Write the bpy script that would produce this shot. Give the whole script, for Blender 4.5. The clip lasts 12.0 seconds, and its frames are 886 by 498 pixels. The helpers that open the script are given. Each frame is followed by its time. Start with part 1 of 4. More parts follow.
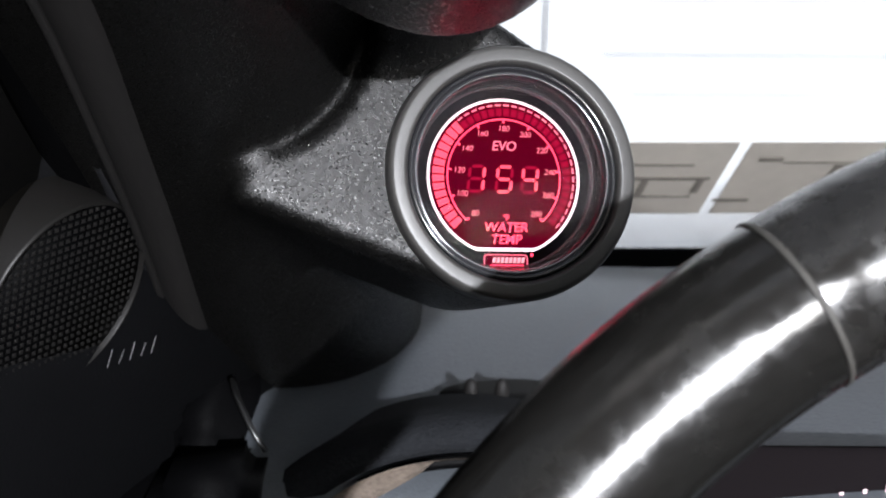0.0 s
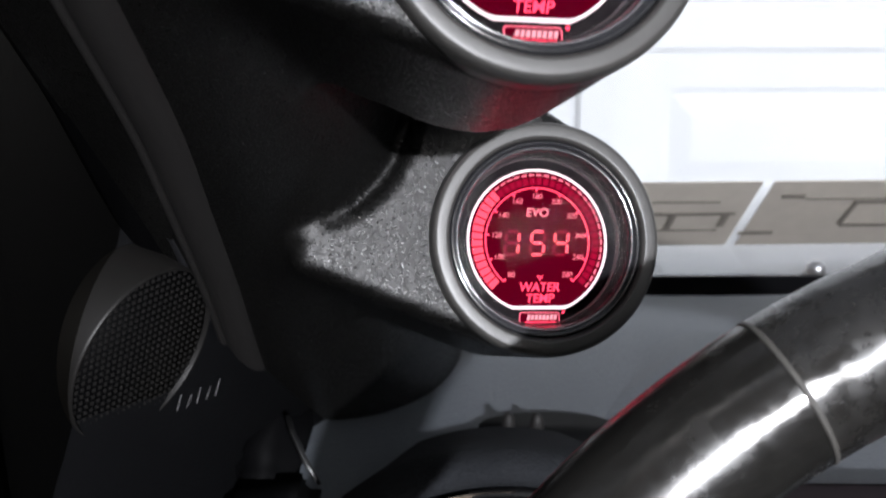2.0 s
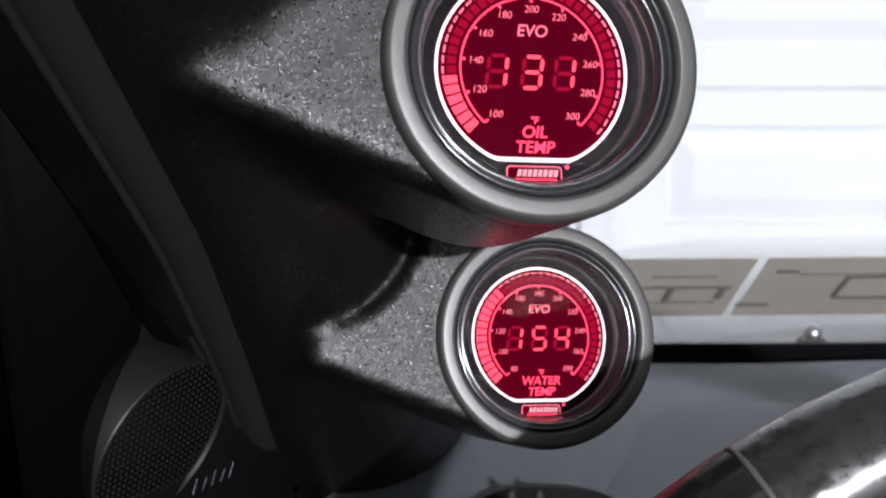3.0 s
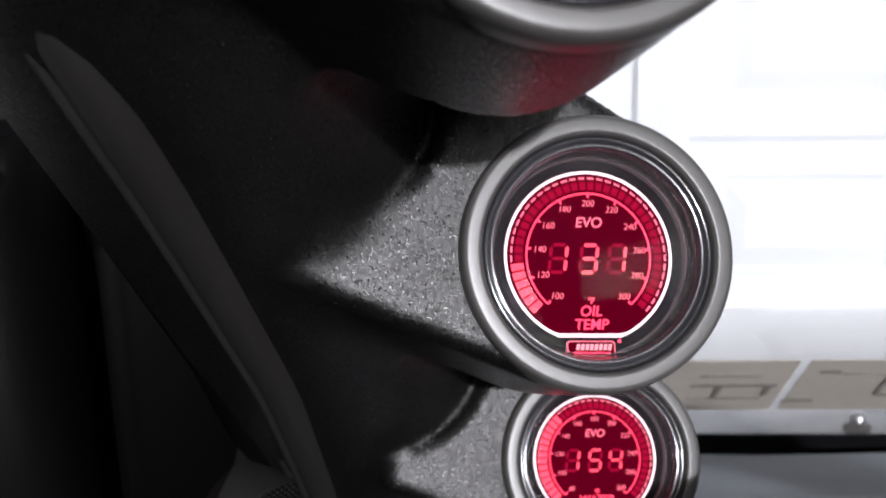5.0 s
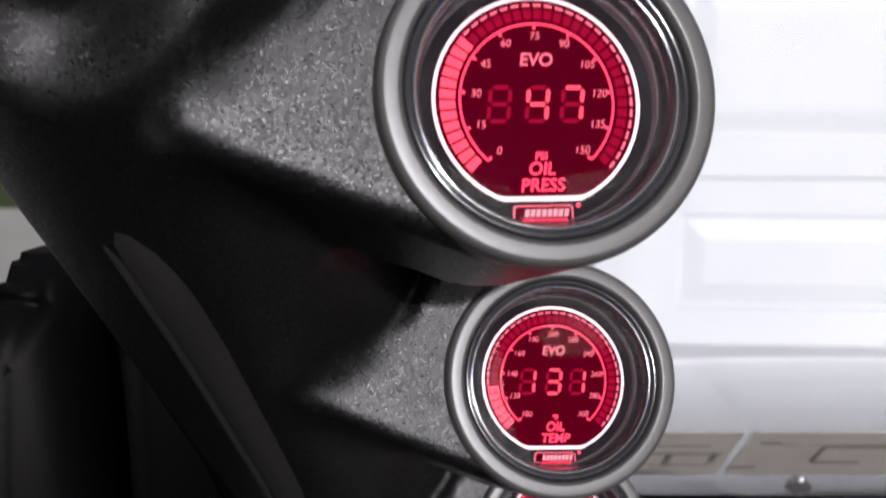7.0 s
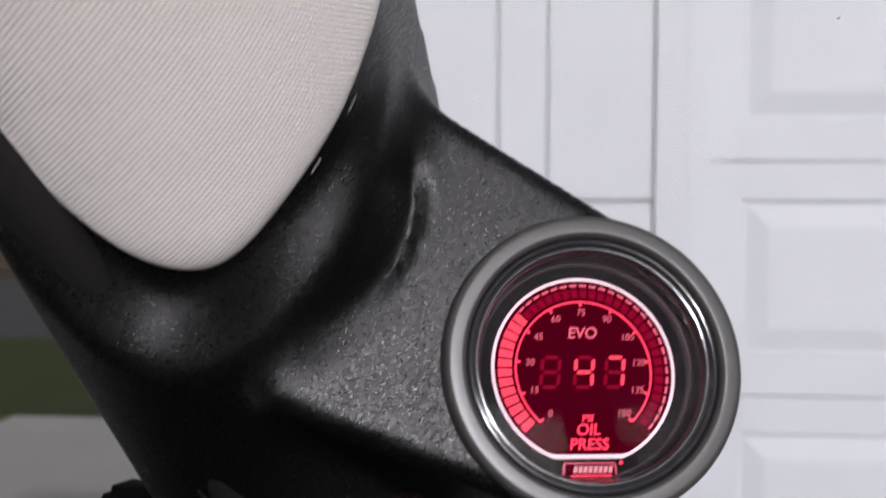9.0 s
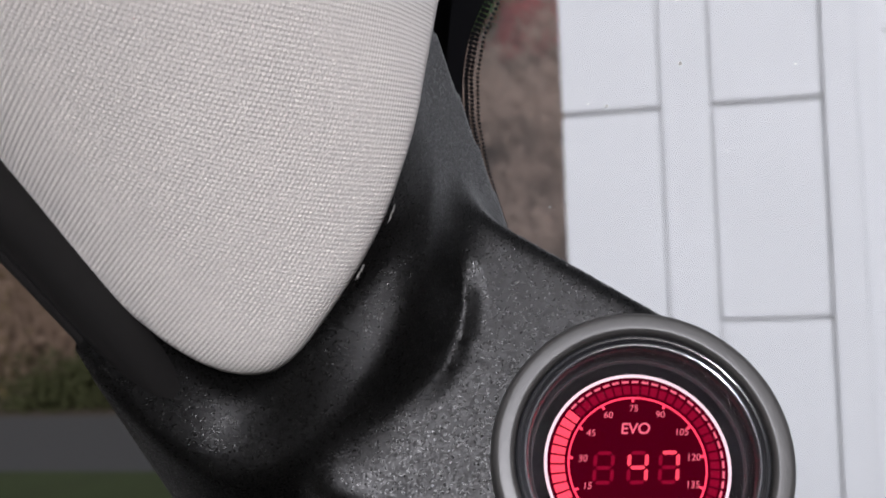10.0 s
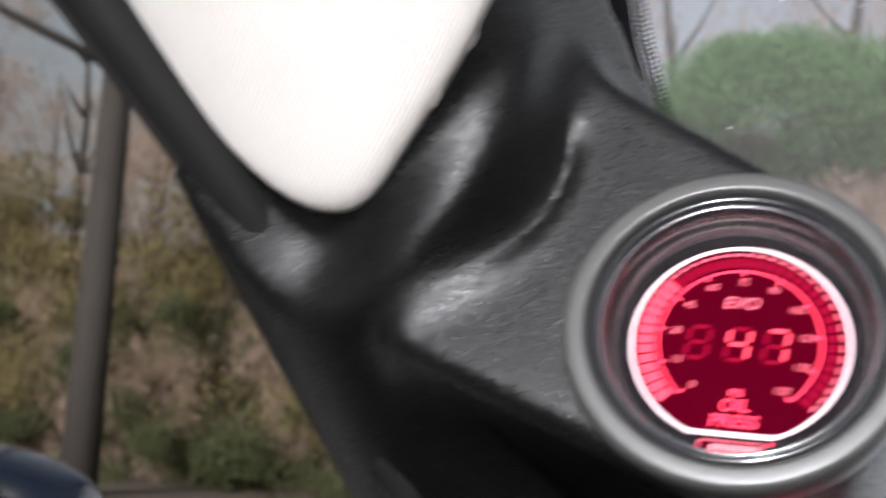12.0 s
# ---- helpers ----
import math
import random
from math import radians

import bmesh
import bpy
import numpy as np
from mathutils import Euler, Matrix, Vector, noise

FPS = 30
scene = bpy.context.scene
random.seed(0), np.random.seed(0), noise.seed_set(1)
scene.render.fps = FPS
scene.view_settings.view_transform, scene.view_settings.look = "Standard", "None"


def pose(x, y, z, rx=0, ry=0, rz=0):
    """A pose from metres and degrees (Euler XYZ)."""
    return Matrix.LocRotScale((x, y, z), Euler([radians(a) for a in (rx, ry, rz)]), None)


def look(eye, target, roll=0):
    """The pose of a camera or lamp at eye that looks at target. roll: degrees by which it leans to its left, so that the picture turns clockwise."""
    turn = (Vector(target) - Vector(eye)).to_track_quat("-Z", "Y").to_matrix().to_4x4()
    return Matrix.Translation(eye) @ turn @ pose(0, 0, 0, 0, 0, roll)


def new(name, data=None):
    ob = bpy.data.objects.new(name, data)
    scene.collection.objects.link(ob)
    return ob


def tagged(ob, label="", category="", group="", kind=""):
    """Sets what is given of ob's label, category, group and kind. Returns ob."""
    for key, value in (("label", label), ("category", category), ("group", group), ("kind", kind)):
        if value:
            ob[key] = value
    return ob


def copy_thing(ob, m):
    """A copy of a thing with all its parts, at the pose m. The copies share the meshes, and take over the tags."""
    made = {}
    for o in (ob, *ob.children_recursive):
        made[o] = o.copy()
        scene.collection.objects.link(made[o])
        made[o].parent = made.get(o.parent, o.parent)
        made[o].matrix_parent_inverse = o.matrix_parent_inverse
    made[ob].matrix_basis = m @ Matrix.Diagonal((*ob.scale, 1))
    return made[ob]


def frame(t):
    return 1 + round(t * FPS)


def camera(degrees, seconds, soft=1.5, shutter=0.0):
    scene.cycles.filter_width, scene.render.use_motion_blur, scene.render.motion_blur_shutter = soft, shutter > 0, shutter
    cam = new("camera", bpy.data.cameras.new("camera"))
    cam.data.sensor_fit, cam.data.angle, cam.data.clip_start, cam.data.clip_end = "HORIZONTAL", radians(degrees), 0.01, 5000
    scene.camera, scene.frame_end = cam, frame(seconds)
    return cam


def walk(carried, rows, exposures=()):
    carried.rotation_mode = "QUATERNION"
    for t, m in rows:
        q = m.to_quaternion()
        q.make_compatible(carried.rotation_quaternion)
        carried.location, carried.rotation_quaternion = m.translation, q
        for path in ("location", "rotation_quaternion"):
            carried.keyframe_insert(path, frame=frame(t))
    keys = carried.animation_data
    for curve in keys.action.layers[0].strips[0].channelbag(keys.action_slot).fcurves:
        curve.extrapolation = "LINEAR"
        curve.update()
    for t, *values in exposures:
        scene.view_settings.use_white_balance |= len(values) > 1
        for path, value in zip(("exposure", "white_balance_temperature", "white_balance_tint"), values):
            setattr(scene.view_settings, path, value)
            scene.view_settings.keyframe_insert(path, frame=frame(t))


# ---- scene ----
cam = camera(42.0, 12.0, soft=1.8, shutter=0.5)
cam.data.dof.use_dof, cam.data.dof.focus_distance, cam.data.dof.aperture_fstop = True, 0.27, 25.0
# seconds, x, y, z, yaw, pitch, roll
PATH = [
    (0.0, 0.0000, 0.0000, 0.0000, -0.00, -18.67, -0.47),
    (0.5, -0.0001, 0.0003, 0.0019, 0.19, -18.82, -0.44),
    (1.0, -0.0007, -0.0023, 0.0064, 0.84, -18.59, -0.24),
    (1.5, -0.0002, -0.0095, 0.0111, 1.25, -19.02, 0.06),
    (2.0, -0.0007, -0.0213, 0.0278, 1.64, -19.17, 0.40),
    (2.5, 0.0001, -0.0253, 0.0400, 1.18, -18.56, 0.04),
    (2.8, 0.0003, -0.0276, 0.0469, 1.61, -18.02, 0.46),
    (3.0, -0.0011, -0.0302, 0.0516, 1.86, -17.71, 0.29),
    (3.1, -0.0006, -0.0304, 0.0530, 2.19, -17.81, 0.44),
    (5.0, -0.0042, -0.0578, 0.0914, 4.24, -15.68, 1.15),
    (5.5, -0.0071, -0.0751, 0.1019, 3.64, -15.22, 0.95),
    (6.0, -0.0082, -0.0849, 0.1113, 3.35, -15.46, 0.66),
    (6.5, -0.0073, -0.0891, 0.1204, 3.27, -15.69, 0.26),
    (7.0, -0.0077, -0.0979, 0.1316, 2.59, -14.46, 0.11),
    (8.8, -0.0106, -0.1258, 0.1448, 5.24, -5.37, -0.03),
    (9.0, -0.0071, -0.1283, 0.1479, 5.34, -4.01, -0.04),
    (9.5, 0.0080, -0.1351, 0.1463, 10.70, 0.06, 1.55),
    (10.0, 0.0232, -0.1358, 0.1420, 14.17, 2.49, 2.08),
    (10.5, 0.0412, -0.1321, 0.1356, 19.02, 5.28, 1.52),
    (11.0, 0.0668, -0.1169, 0.1249, 28.20, 6.92, 1.30),
    (11.2, 0.0721, -0.1159, 0.1245, 28.31, 7.08, 0.37),
    (11.5, 0.0786, -0.1051, 0.1238, 29.34, 7.48, -1.77),
    (11.8, 0.0816, -0.0898, 0.0942, 30.90, 8.60, -2.45),
    (12.0, 0.0731, -0.0917, 0.0825, 32.47, 8.95, -3.98),
]

walk(cam, [(t, pose(x, y, z, 90 + p, r, w)) for t, x, y, z, w, p, r in PATH],
     exposures=[(0.0, 0.88, 6150, 10), (3.0, 0.64, 6150, 11), (5.0, 0.76, 6220, 13), (7.0, 0.55, 6300, 15), (9.0, 0.0, 6280, 16), (10.5, 0.02, 6150, 13), (11.0, 0.58, 6130, 12), (11.5, 0.66, 6150, 11), (12.0, 1.12, 6200, 10)])

# ---- light ----
SUN_DIR = Vector((0.24, -0.90, 0.35)).normalized()
world = bpy.data.worlds.new("sky")
scene.world = world
world.use_nodes = True
wn = world.node_tree.nodes
sky = wn.new("ShaderNodeTexSky")
sky.sky_type = "NISHITA"
sky.sun_disc = False
sky.dust_density, sky.air_density = 6.0, 1.0
sky.sun_elevation = math.asin(SUN_DIR.z)
sky.sun_rotation = math.atan2(SUN_DIR.x, SUN_DIR.y)
wn["Background"].inputs["Strength"].default_value = 0.095
pale = wn.new("ShaderNodeHueSaturation")
pale.inputs["Saturation"].default_value = 0.3
world.node_tree.links.new(sky.outputs[0], pale.inputs["Color"])
world.node_tree.links.new(pale.outputs[0], wn["Background"].inputs["Color"])
sun = new("sun", bpy.data.lights.new("sun", "SUN"))
sun.data.energy, sun.data.angle, sun.data.color = 3.6, radians(1.2), (1.0, 0.985, 1.0)
sun.matrix_world = look(SUN_DIR * 20, (0, 0, 0))


# ---- materials ----
def mat(name, color, rough=0.5, metal=0.0, grain=0.0, scale=100.0, bump=0.0, bscale=None, emit=0.0, coat=0.0, spec=0.5,
        mottle=0.0, mscale=8.0):
    m = bpy.data.materials.new(name)
    m.use_nodes = True
    nt = m.node_tree
    b = nt.nodes["Principled BSDF"]
    b.inputs["Base Color"].default_value = (*color, 1)
    b.inputs["Roughness"].default_value = rough
    b.inputs["Metallic"].default_value = metal
    b.inputs["Coat Weight"].default_value = coat
    b.inputs["Coat Roughness"].default_value = 0.05
    b.inputs["Specular IOR Level"].default_value = spec
    if emit:
        b.inputs["Base Color"].default_value = (color[0] * 0.015, color[1] * 0.015, color[2] * 0.015, 1)
        b.inputs["Emission Color"].default_value = (*color, 1)
        b.inputs["Emission Strength"].default_value = emit
    co = nt.nodes.new("ShaderNodeTexCoord")
    if grain or mottle:
        n1 = nt.nodes.new("ShaderNodeTexNoise")
        n1.inputs["Scale"].default_value = scale
        n1.inputs["Detail"].default_value = 3
        n2 = nt.nodes.new("ShaderNodeTexNoise")
        n2.inputs["Scale"].default_value = mscale
        n2.inputs["Detail"].default_value = 4
        for n in (n1, n2):
            nt.links.new(co.outputs["Object"], n.inputs["Vector"])
        add = nt.nodes.new("ShaderNodeMath")
        add.operation = "MULTIPLY_ADD"
        nt.links.new(n1.outputs["Fac"], add.inputs[0])
        add.inputs[1].default_value = grain
        mul = nt.nodes.new("ShaderNodeMath")
        mul.operation = "MULTIPLY_ADD"
        nt.links.new(n2.outputs["Fac"], mul.inputs[0])
        mul.inputs[1].default_value = mottle
        mul.inputs[2].default_value = 1 - grain / 2 - mottle / 2
        nt.links.new(mul.outputs[0], add.inputs[2])
        hsv = nt.nodes.new("ShaderNodeHueSaturation")
        hsv.inputs["Color"].default_value = (*color, 1)
        nt.links.new(add.outputs[0], hsv.inputs["Value"])
        nt.links.new(hsv.outputs[0], b.inputs["Base Color"])
    if bump:
        bt = nt.nodes.new("ShaderNodeTexNoise")
        bt.inputs["Scale"].default_value = bscale or scale
        bt.inputs["Detail"].default_value = 2
        nt.links.new(co.outputs["Object"], bt.inputs["Vector"])
        bn = nt.nodes.new("ShaderNodeBump")
        bn.inputs["Strength"].default_value = 1.0
        bn.inputs["Distance"].default_value = bump
        nt.links.new(bt.outputs["Fac"], bn.inputs["Height"])
        nt.links.new(bn.outputs[0], b.inputs["Normal"])
    return m


def glass(name, tint=(1, 1, 1), ior=1.45):
    m = bpy.data.materials.new(name)
    m.use_nodes = True
    b = m.node_tree.nodes["Principled BSDF"]
    b.inputs["Base Color"].default_value = (*tint, 1)
    b.inputs["Transmission Weight"].default_value = 1
    b.inputs["Roughness"].default_value = 0.0
    b.inputs["IOR"].default_value = ior
    return m


M_POD = mat("grained_black_plastic", (0.0027, 0.0026, 0.0024), 0.36, spec=0.33, grain=0.5, scale=900, mottle=0.3, mscale=30)


def pebble(m, size, height):
    """Fine pebbled relief: domes of uneven height, some of them glossier."""
    nt = m.node_tree
    b = nt.nodes["Principled BSDF"]
    co = nt.nodes.new("ShaderNodeTexCoord")
    vo = nt.nodes.new("ShaderNodeTexVoronoi")
    vo.inputs["Scale"].default_value = 1 / size
    nt.links.new(co.outputs["Object"], vo.inputs["Vector"])
    sep = nt.nodes.new("ShaderNodeSeparateColor")
    nt.links.new(vo.outputs["Color"], sep.inputs[0])
    amp = nt.nodes.new("ShaderNodeMath")
    amp.operation = "POWER"
    nt.links.new(sep.outputs[0], amp.inputs[0])
    amp.inputs[1].default_value = 1.5
    dome = nt.nodes.new("ShaderNodeMath")
    dome.operation = "SUBTRACT"
    dome.inputs[0].default_value = 0.9
    nt.links.new(vo.outputs["Distance"], dome.inputs[1])
    h = nt.nodes.new("ShaderNodeMath")
    h.operation = "MULTIPLY"
    nt.links.new(dome.outputs[0], h.inputs[0])
    nt.links.new(amp.outputs[0], h.inputs[1])
    bn = nt.nodes.new("ShaderNodeBump")
    bn.inputs["Distance"].default_value = height
    fine = nt.nodes.new("ShaderNodeTexNoise")
    fine.inputs["Scale"].default_value = 2.0 / size
    fine.inputs["Detail"].default_value = 1
    nt.links.new(co.outputs["Object"], fine.inputs["Vector"])
    both = nt.nodes.new("ShaderNodeMath")
    both.operation = "MULTIPLY_ADD"
    nt.links.new(fine.outputs["Fac"], both.inputs[0])
    both.inputs[1].default_value = 0.35
    nt.links.new(h.outputs[0], both.inputs[2])
    nt.links.new(both.outputs[0], bn.inputs["Height"])
    nt.links.new(bn.outputs[0], b.inputs["Normal"])
    ro = nt.nodes.new("ShaderNodeMapRange")
    ro.inputs["To Min"].default_value, ro.inputs["To Max"].default_value = 0.47, 0.24
    nt.links.new(sep.outputs[1], ro.inputs["Value"])
    nt.links.new(ro.outputs[0], b.inputs["Roughness"])


pebble(M_POD, 0.00038, 0.00013)
# pale colour for the sparkles on the pod grain
M_GLINT = mat("painted_glint", (0.62, 0.6, 0.57), 0.4)
M_RING = mat("satin_ring_plastic", (0.046, 0.0445, 0.042), 0.40, spec=0.54, grain=0.2, scale=600, bump=0.00004)
M_GLOSS = mat("gloss_black_bezel", (0.02, 0.02, 0.022), 0.12, coat=0.6)
M_CUP = mat("gloss_black_cup", (0.03, 0.029, 0.031), 0.2, coat=0.8, grain=0.2, scale=300)
M_EDGE = mat("polished_lens_edge", (0.32, 0.32, 0.34), 0.12, metal=0.85)
M_FACE = mat("smoked_face", (0.012, 0.01, 0.011), 0.25, spec=0.0)
M_RED = mat("red_backlit_field", (0.072, 0.0, 0.006), 0.4, emit=1.0, spec=0.0)
M_DIM = mat("unlit_segment", (0.19, 0.002, 0.016), 0.4, emit=1.45, spec=0.0)
M_LIT = mat("lit_red_segment", (1.0, 0.045, 0.095), 0.4, emit=1.9, spec=0.0)
M_HOT = mat("lit_orange_segment", (1.0, 0.06, 0.10), 0.4, emit=1.5, spec=0.0)
M_WHITE = mat("lit_white_outline", (1.0, 0.72, 0.76), 0.4, emit=1.15, spec=0.0)
M_PINK = mat("pale_pink_mark", (1.0, 0.15, 0.22), 0.4, emit=1.05, spec=0.0)
M_PLATE = mat("pale_pink_print", (1.0, 0.35, 0.4), 0.4, emit=0.9, spec=0.0)
M_FELT = mat("worn_grey_felt", (0.014, 0.015, 0.017), 0.95, spec=0.1, grain=0.8, scale=900, bump=0.0006, bscale=1100, mottle=0.6, mscale=60)
M_LEATHER = mat("black_wheel_leather", (0.013, 0.0125, 0.0115), 0.2, spec=1.0, grain=0.4, scale=400, bump=0.00006, bscale=330, mottle=0.7, mscale=35)


def worn(m, lo, hi, size):
    """Uneven gloss, as rubbed leather has."""
    nt = m.node_tree
    co = nt.nodes.new("ShaderNodeTexCoord")
    n = nt.nodes.new("ShaderNodeTexNoise")
    n.inputs["Scale"].default_value = 1 / size
    n.inputs["Detail"].default_value = 5
    n.inputs["Roughness"].default_value = 0.7
    r = nt.nodes.new("ShaderNodeMapRange")
    r.inputs["From Min"].default_value, r.inputs["From Max"].default_value = 0.35, 0.65
    r.inputs["To Min"].default_value, r.inputs["To Max"].default_value = lo, hi
    nt.links.new(co.outputs["Object"], n.inputs["Vector"])
    nt.links.new(n.outputs["Fac"], r.inputs["Value"])
    nt.links.new(r.outputs[0], nt.nodes["Principled BSDF"].inputs["Roughness"])


worn(M_LEATHER, 0.12, 0.3, 0.012)
M_CREASED = mat("creased_wheel_leather", (0.016, 0.0152, 0.014), 0.25, spec=1.0, grain=0.5, scale=300, bump=0.0011, bscale=75, mottle=0.8, mscale=45)
worn(M_CREASED, 0.16, 0.42, 0.009)
M_THREAD = mat("grey_seam_thread", (0.065, 0.062, 0.056), 0.6)
M_REDTRIM = mat("red_trim", (0.45, 0.02, 0.04), 0.4)
M_DASH = mat("grey_black_dash_vinyl", (0.085, 0.094, 0.105), 0.5, grain=0.3, scale=500, bump=0.0003, bscale=700, mottle=0.3, mscale=12)
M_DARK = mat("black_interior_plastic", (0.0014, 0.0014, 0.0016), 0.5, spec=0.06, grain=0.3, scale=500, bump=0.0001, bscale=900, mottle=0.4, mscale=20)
# one door plastic in two tones: window light and low shade in the colour
M_DOOR_LIT = mat("lit_black_door_plastic", (0.0055, 0.0057, 0.0069), 0.5, spec=0.16, grain=0.3, scale=500, bump=0.0001, bscale=900, mottle=0.4, mscale=20)
M_DOOR_SHADED = mat("shaded_black_door_plastic", (0.0026, 0.0027, 0.0031), 0.55, spec=0.1, grain=0.3, scale=500, bump=0.0001, bscale=900, mottle=0.4, mscale=20)
M_SEAL = mat("grey_rubber_seal", (0.0105, 0.0098, 0.0094), 0.6, spec=0.22, grain=0.3, scale=300, mottle=0.4, mscale=20)
M_SILVER = mat("brushed_silver", (0.5, 0.5, 0.5), 0.3, metal=1.0)
M_DULL = mat("dull_metal", (0.11, 0.11, 0.11), 0.4, metal=1.0)
M_FABRIC = mat("beige_woven_fabric", (0.74, 0.70, 0.65), 0.95)
M_GARAGE = mat("white_painted_wall", (0.47, 0.482, 0.49), 0.6, grain=0.06, scale=40, mottle=0.10, mscale=3)
M_JOINT = mat("weathered_grey_joint", (0.50, 0.51, 0.52), 0.9, grain=0.3, scale=60)
M_MARK = mat("white_print", (0.4, 0.4, 0.4), 0.5)
# the coarse mottle stands in for dappled shadow on the drive
M_CONC = mat("pale_concrete", (0.48, 0.48, 0.48), 0.9, grain=0.25, scale=60, bump=0.002, bscale=80, mottle=0.3, mscale=1.5)
M_HOOD = mat("dark_blue_car_paint", (0.012, 0.02, 0.035), 0.25, coat=1.0, mottle=0.2)
M_BLUE = mat("blue_car_paint", (0.012, 0.03, 0.075), 0.25, coat=1.0, mottle=0.2)
M_FRIT = mat("black_glass_border", (0.006, 0.006, 0.007), 0.35)
M_GRASS = mat("lawn_grass", (0.045, 0.07, 0.02), 0.95, grain=0.6, scale=30, mottle=0.6, mscale=2)
M_ROAD = mat("asphalt", (0.09, 0.094, 0.102), 0.9, grain=0.4, scale=80)
M_LITTER = mat("brown_leaf_litter", (0.075, 0.055, 0.04), 0.95, grain=0.6, scale=20, mottle=0.6, mscale=1.5)
M_BARK = mat("grey_brown_bark", (0.036, 0.03, 0.027), 0.95, grain=0.6, scale=30, mottle=0.4, mscale=3)
M_TWIG = mat("brown_dry_leaves", (0.33, 0.245, 0.195), 0.95, grain=0.4, scale=3, mottle=0.5, mscale=0.5)
M_GREEN = mat("evergreen_leaves", (0.085, 0.165, 0.055), 0.8, grain=0.6, scale=4, mottle=0.6, mscale=1)
M_OLIVE = mat("olive_shrub_leaves", (0.075, 0.085, 0.035), 0.9, grain=0.5, scale=4, mottle=0.5, mscale=0.7)
M_STRAW = mat("yellow_brown_leaves", (0.17, 0.14, 0.06), 0.9, grain=0.5, scale=4, mottle=0.6, mscale=0.8)
M_PINKLEAF = mat("reddish_leaves", (0.42, 0.10, 0.10), 0.9, grain=0.5, scale=4)
for m_ in (M_TWIG, M_GREEN, M_OLIVE, M_STRAW, M_PINKLEAF):
    nt_ = m_.node_tree
    b_ = nt_.nodes["Principled BSDF"]
    tr_ = nt_.nodes.new("ShaderNodeBsdfTranslucent")
    mx_ = nt_.nodes.new("ShaderNodeMixShader")
    mx_.inputs[0].default_value = 0.45
    nt_.links.new(b_.inputs["Base Color"].links[0].from_socket, tr_.inputs["Color"])
    nt_.links.new(b_.outputs[0], mx_.inputs[1])
    nt_.links.new(tr_.outputs[0], mx_.inputs[2])
    nt_.links.new(mx_.outputs[0], nt_.nodes["Material Output"].inputs["Surface"])
# for the unseen roof; pale to brighten reflections in the wheel rim
M_BOUNCE = mat("beige_bounce_lining", (0.58, 0.55, 0.51), 0.95, grain=0.2, scale=300)
def translucent(name, color, clear):
    m = mat(name, color, 0.7, grain=0.2, scale=150, mottle=0.25, mscale=30)
    nt = m.node_tree
    tr = nt.nodes.new("ShaderNodeBsdfTransparent")
    tr.inputs["Color"].default_value = (*clear, 1)
    mix = nt.nodes.new("ShaderNodeMixShader")
    mix.inputs[0].default_value = 0.6
    nt.links.new(nt.nodes["Principled BSDF"].outputs[0], mix.inputs[2])
    nt.links.new(tr.outputs[0], mix.inputs[1])
    nt.links.new(mix.outputs[0], nt.nodes["Material Output"].inputs["Surface"])
    return m


def pane_glass(name, clear, mirror=0.03, dust=0.0):
    """Thin flat glass: it tints what is seen through it and mirrors a little."""
    m = bpy.data.materials.new(name)
    m.use_nodes = True
    nt = m.node_tree
    tr = nt.nodes.new("ShaderNodeBsdfTransparent")
    tr.inputs["Color"].default_value = (*clear, 1)
    gl = nt.nodes.new("ShaderNodeBsdfGlossy")
    gl.inputs["Roughness"].default_value = 0.02
    mix = nt.nodes.new("ShaderNodeMixShader")
    mix.inputs[0].default_value = mirror
    nt.links.new(tr.outputs[0], mix.inputs[1])
    nt.links.new(gl.outputs[0], mix.inputs[2])
    df = nt.nodes.new("ShaderNodeBsdfDiffuse")
    df.inputs["Color"].default_value = (0.8, 0.76, 0.72, 1)
    film = nt.nodes.new("ShaderNodeMixShader")
    film.inputs[0].default_value = dust
    nt.links.new(mix.outputs[0], film.inputs[1])
    nt.links.new(df.outputs[0], film.inputs[2])
    nt.links.new(film.outputs[0], nt.nodes["Material Output"].inputs["Surface"])
    return m


M_FILM = translucent("grey_tan_film", (0.33, 0.305, 0.27), (0.75, 0.72, 0.66))
M_FILMDK = translucent("faded_dark_print", (0.15, 0.138, 0.12), (0.75, 0.72, 0.68))
M_LENS = glass("gauge_lens", ior=1.14)


# ---- mesh helpers ----
def finish(name, bm, material, parent=None, label="", smooth=True):
    me = bpy.data.meshes.new(name)
    bm.normal_update()
    bm.to_mesh(me)
    bm.free()
    if smooth:
        for p in me.polygons:
            p.use_smooth = True
    me.materials.append(material)
    ob = new(name, me)
    if parent:
        ob.parent = parent
    return tagged(ob, label)


part = finish


def grid_mesh(rows, closed_u=False, closed_v=False, flip=False):
    """A quad mesh through rows of points."""
    bm = bmesh.new()
    vs = [[bm.verts.new(p) for p in r] for r in rows]
    nu, nv = len(vs), len(vs[0])
    for i in range(nu if closed_u else nu - 1):
        for j in range(nv if closed_v else nv - 1):
            q = [vs[i][j], vs[(i + 1) % nu][j], vs[(i + 1) % nu][(j + 1) % nv], vs[i][(j + 1) % nv]]
            bm.faces.new(q[::-1] if flip else q)
    return bm


def lathe(profile, n=96):
    """A ring about the local z axis through (radius, height) pairs."""
    return grid_mesh([[(r * math.cos(a), r * math.sin(a), h) for r, h in profile]
                      for a in (2 * math.pi * i / n for i in range(n))], closed_u=True)


